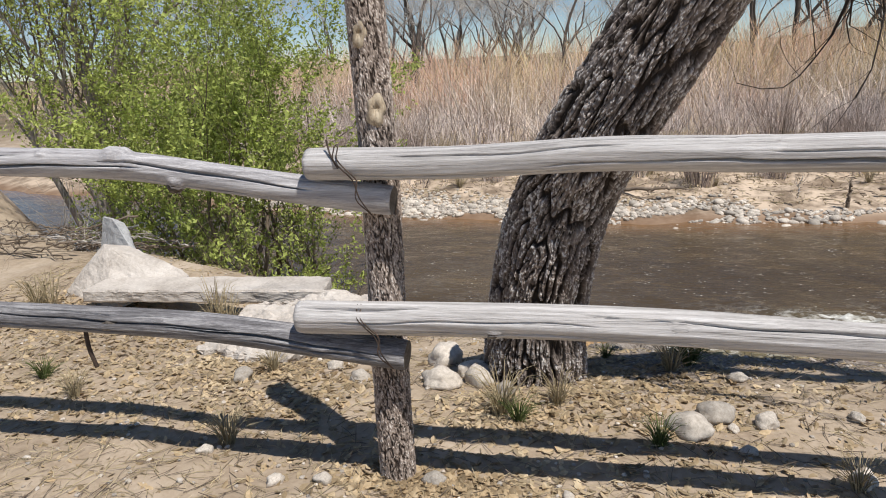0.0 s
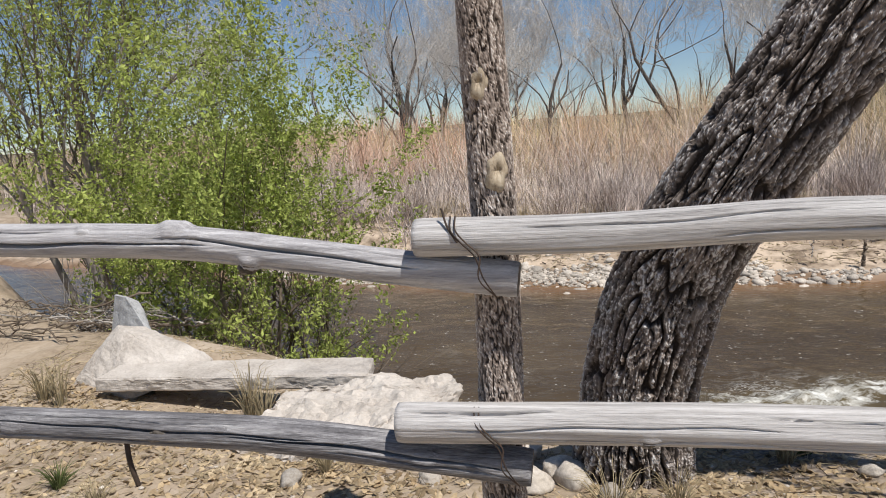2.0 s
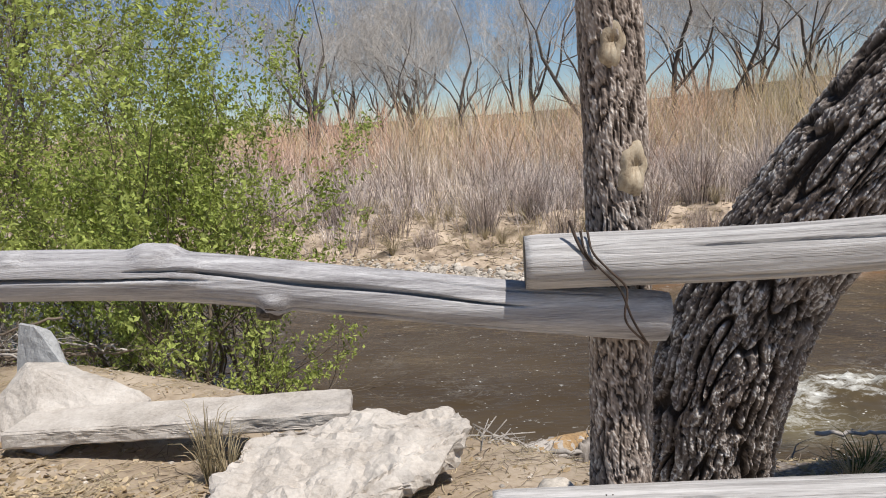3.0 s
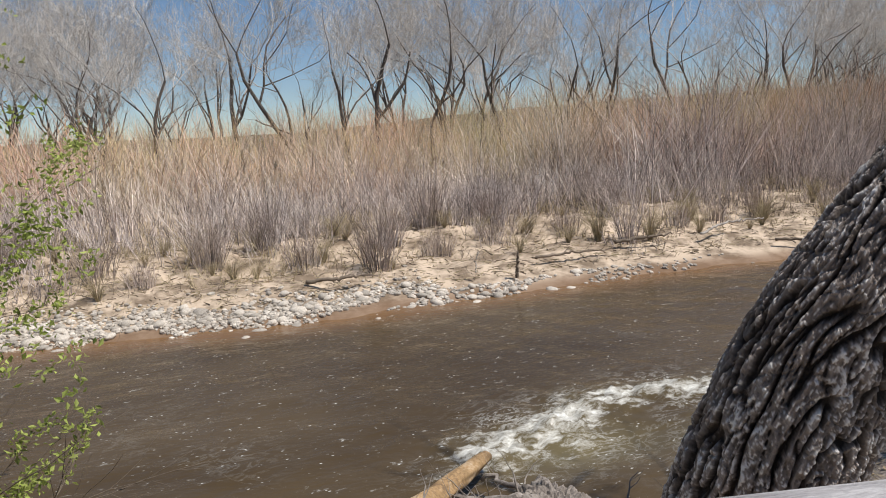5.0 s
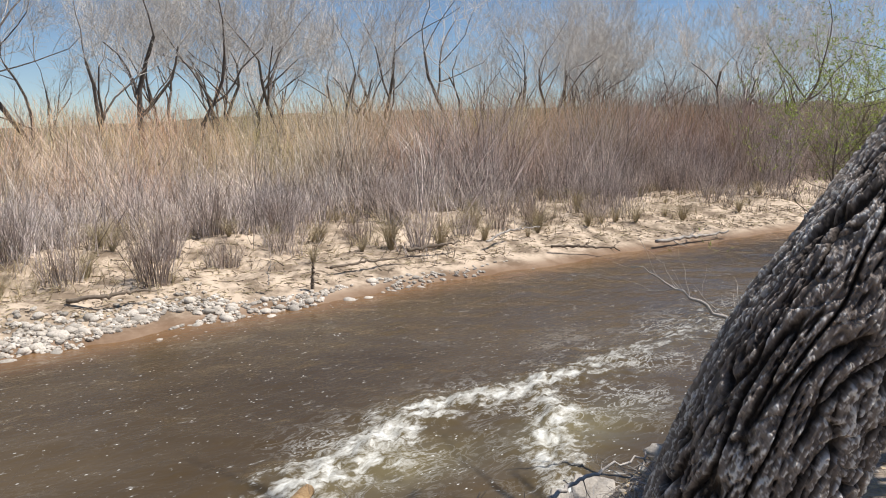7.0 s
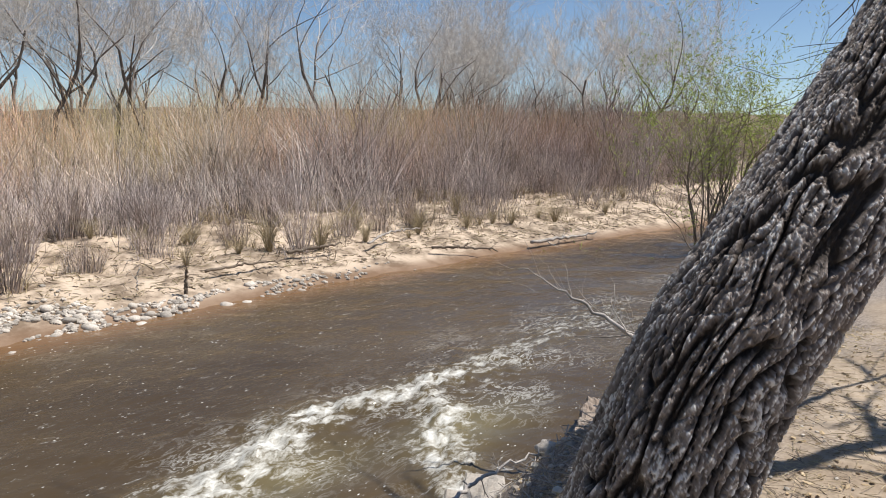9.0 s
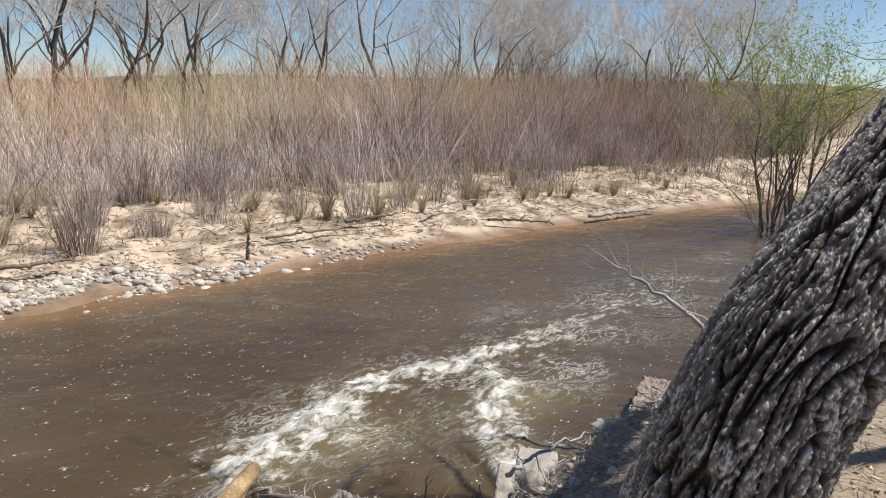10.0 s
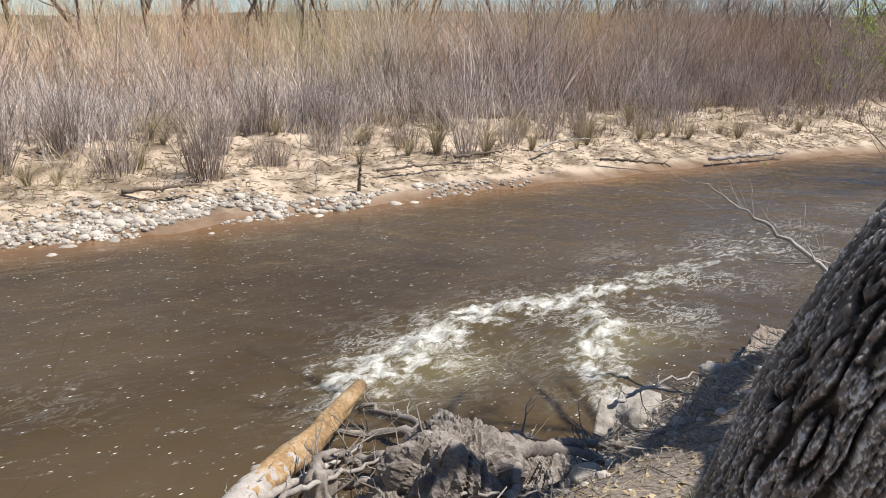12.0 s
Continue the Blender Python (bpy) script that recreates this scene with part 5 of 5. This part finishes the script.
def litter(r):
    if r.uniform() < 0.7:
        x0, y0, sx, sy = HEAPS[r.integers(len(HEAPS))]
        return x0 + r.normal(0, sx * 0.7), y0 + r.normal(0, sy * 0.8), r.uniform(0.012, 0.028), 0.1
    return r.uniform(-3.2, 5.2), r.uniform(2.4, 5.4), r.uniform(0.01, 0.022), 0.1


scatter("leaf_litter", LEAVES, 9500, litter, M_DRY, "dry tan fallen cottonwood leaves on the soil", "leaf litter", 8, 35)
scatter("straw_litter", STRAW, 15000, lambda r: (r.uniform(-3.6, 5.2), 2.25 + 3.2 * r.uniform() ** 1.2, r.uniform(0.015, 0.06), 0.08), M_STRAW, "dry straw and twig bits on the soil", "straw litter", 9, 14)
scatter("twig_litter", STRAW, 4200, lambda r: (r.uniform(-3.6, 3.2), 2.3 + 2.6 * r.uniform() ** 1.1, r.uniform(0.012, 0.07), 0.1), M_STEM, "dark broken twigs and bark bits on the soil", "twigs", 19, 22)
FARSTICK = [tube([(-1, 0, 0), (0, 0.08 * k, 0.06), (1, 0, 0.02)], [0.1, 0.09, 0.06], 3, False) for k in (-2, 0, 1, 3)]
scatter("drift_litter", FARSTICK, 9000, lambda r: (lambda x, d: (x, float(far_shore(x)) + d, r.uniform(0.02, 0.09), 0.06))(r.uniform(-9, 24), 0.8 + 6 * r.uniform() ** 1.4), M_STRAW, "bleached dead stalks and flood litter on the far bank", "flood litter", 10, 16)
scatter("dark_litter", FARSTICK, 5200, lambda r: (lambda x, d: (x, float(far_shore(x)) + d, r.uniform(0.02, 0.1), 0.06))(r.uniform(-9, 24), 0.7 + 6 * r.uniform() ** 1.4), M_STEM, "dark dead sticks and flood litter on the far bank", "flood litter", 13, 16)


def tuft(seed, n, h, spread, mat):
    r = np.random.default_rng(seed)
    g = Geo()
    for _ in range(n):
        a = r.uniform(0, 6.28)
        o = np.array([math.cos(a), math.sin(a), 0])
        L, s = h * r.uniform(0.4, 1), spread * r.uniform(0.2, 1)
        p = o * 0.03 * r.uniform()
        g.tube([p, p + o * s * 0.25 + np.array([0, 0, L * 0.55]), p + o * s * 0.7 + np.array([0, 0, L * 0.9]), p + o * s * 1.1 + np.array([0, 0, L * 0.95])], [0.0022, 0.002, 0.0014, 0.0005], 3, False)
    return g.mesh("clump", mat)


TUFTS = [(tuft(1, 60, 0.2, 0.14, M_STRAW), "dry straw-coloured grass tuft"), (tuft(2, 70, 0.16, 0.12, M_GREEN), "fresh green grass tuft"), (tuft(3, 40, 0.34, 0.12, M_STRAW), "tall dry grass tuft"), (tuft(4, 90, 0.5, 0.4, M_STRAW), "bleached bent grass clump")]
FAR_TUFTS = [(float(x), float(far_shore(x) + d), 3, float(s), "on the far bank") for x, d, s in zip(np.random.default_rng(3).uniform(-7, 24, 70), np.random.default_rng(4).uniform(1.3, 6.5, 70), np.random.default_rng(5).uniform(0.5, 1.2, 70))]
for i, (x, y, k, s, where) in enumerate(FAR_TUFTS + [
        (0.13, 3.2, 0, 1.1, "by the fence"), (0.2, 3.15, 1, 0.8, "by the fence"), (0.95, 3.95, 1, 1.2, "behind the fence"), (0.85, 3.85, 0, 1.0, "behind the fence"), (-0.94, 2.86, 0, 0.9, "by the fence"), (0.74, 3.04, 1, 0.8, "in the fence's shadow"),
        (-1.7, 4.1, 2, 1.2, "beside the concrete slab"), (-1.62, 4.08, 2, 1.0, "beside the concrete slab"), (-2.9, 4.15, 2, 1.0, "by the concrete block"), (-3.05, 4.2, 0, 1.2, "by the concrete block"), (0.35, 3.3, 0, 0.8, "at the trunk's foot"), (-1.1, 3.6, 0, 0.8, "on dry soil"),
        (1.35, 2.85, 0, 0.7, "by the fence"), (-2.2, 3.3, 1, 0.8, "on dry soil"), (-1.9, 3.15, 0, 0.8, "on dry soil"), (2.8, 5.75, 1, 0.8, "at the water's edge"), (0.55, 4.0, 1, 0.6, "behind the trunk"),
        (7.4, 15.1, 3, 2.0, "on the far bank"), (8.6, 14.9, 3, 1.7, "on the far bank"), (6.6, 15.0, 3, 1.0, "on the far bank"), (9.8, 14.7, 3, 1.2, "on the far bank"), (11.5, 14.6, 3, 1.2, "on the far bank"), (5.4, 14.9, 3, 0.9, "on the far bank"),
        (13.2, 14.4, 3, 1.2, "on the far bank"), (15.0, 14.2, 3, 1.3, "on the far bank"), (0.2, 15.6, 3, 0.9, "on the far bank"), (12.3, 15.3, 3, 1.4, "on the far bank"), (17.0, 14.0, 3, 1.4, "on the far bank"), (10.5, 15.8, 3, 1.3, "on the far bank"), (14.2, 15.6, 3, 1.5, "on the far bank")]):
    e = thing("grass_tuft", f"{TUFTS[k][1]} {where}", "grass", "grass tufts")
    tagged(part("clump", TUFTS[k][0], e), kind="stuff")
    e.matrix_basis = pose(x, y, on_ground(x, y) - 0.005, 0, 0, i * 61) @ Matrix.Scale(s, 4)

for i, (pts, r0, lab) in enumerate([
        ([(4.67, 13.62, -1.25), (4.68, 13.62, -1.0), (4.7, 13.6, -0.82)], 0.035, "short dark broken stub standing in the sand"),
        ([(10.6, 13.35, -1.1), (11.4, 12.95, -1.14), (12.1, 12.55, -1.25)], 0.035, "dark driftwood stick lying on the sandbar"), ([(5.3, 14.1, -1.02), (6.2, 14.05, -1.0), (7.0, 14.0, -1.0)], 0.03, "dark stick lying on the sandy bank"),
        ([(13.6, 12.6, -1.22), (14.8, 12.35, -1.2), (16.2, 12.2, -1.2)], 0.05, "bleached driftwood log at the far water line"), ([(9.3, 14.1, -0.95), (10.2, 14.3, -0.8), (11.2, 14.2, -0.8)], 0.03, "bleached curved driftwood branch on the sand"),
        ([(3.9, 13.75, -1.1), (3.92, 13.76, -0.9), (3.95, 13.75, -0.72)], 0.012, "thin dead stem standing in the sand"), ([(0.9, 14.3, -1.0), (1.5, 14.1, -0.95), (2.1, 14.15, -0.98)], 0.04, "dark rotting driftwood on the sandy bank"),
        ([(7.3, 14.35, -0.95), (8.0, 14.2, -0.9), (8.7, 14.3, -0.9)], 0.04, "dark tangled driftwood below a bush")]):
    lay("driftwood_stick", branchy("driftwood_stick", M_STEM if "dark" in lab else M_DRIFT, pts, [r0, r0 * 0.8, r0 * 0.4], 200 + i, 5, 0.3, 0.4, 6, 0.02), lab, "stick", "driftwood on the far bank")
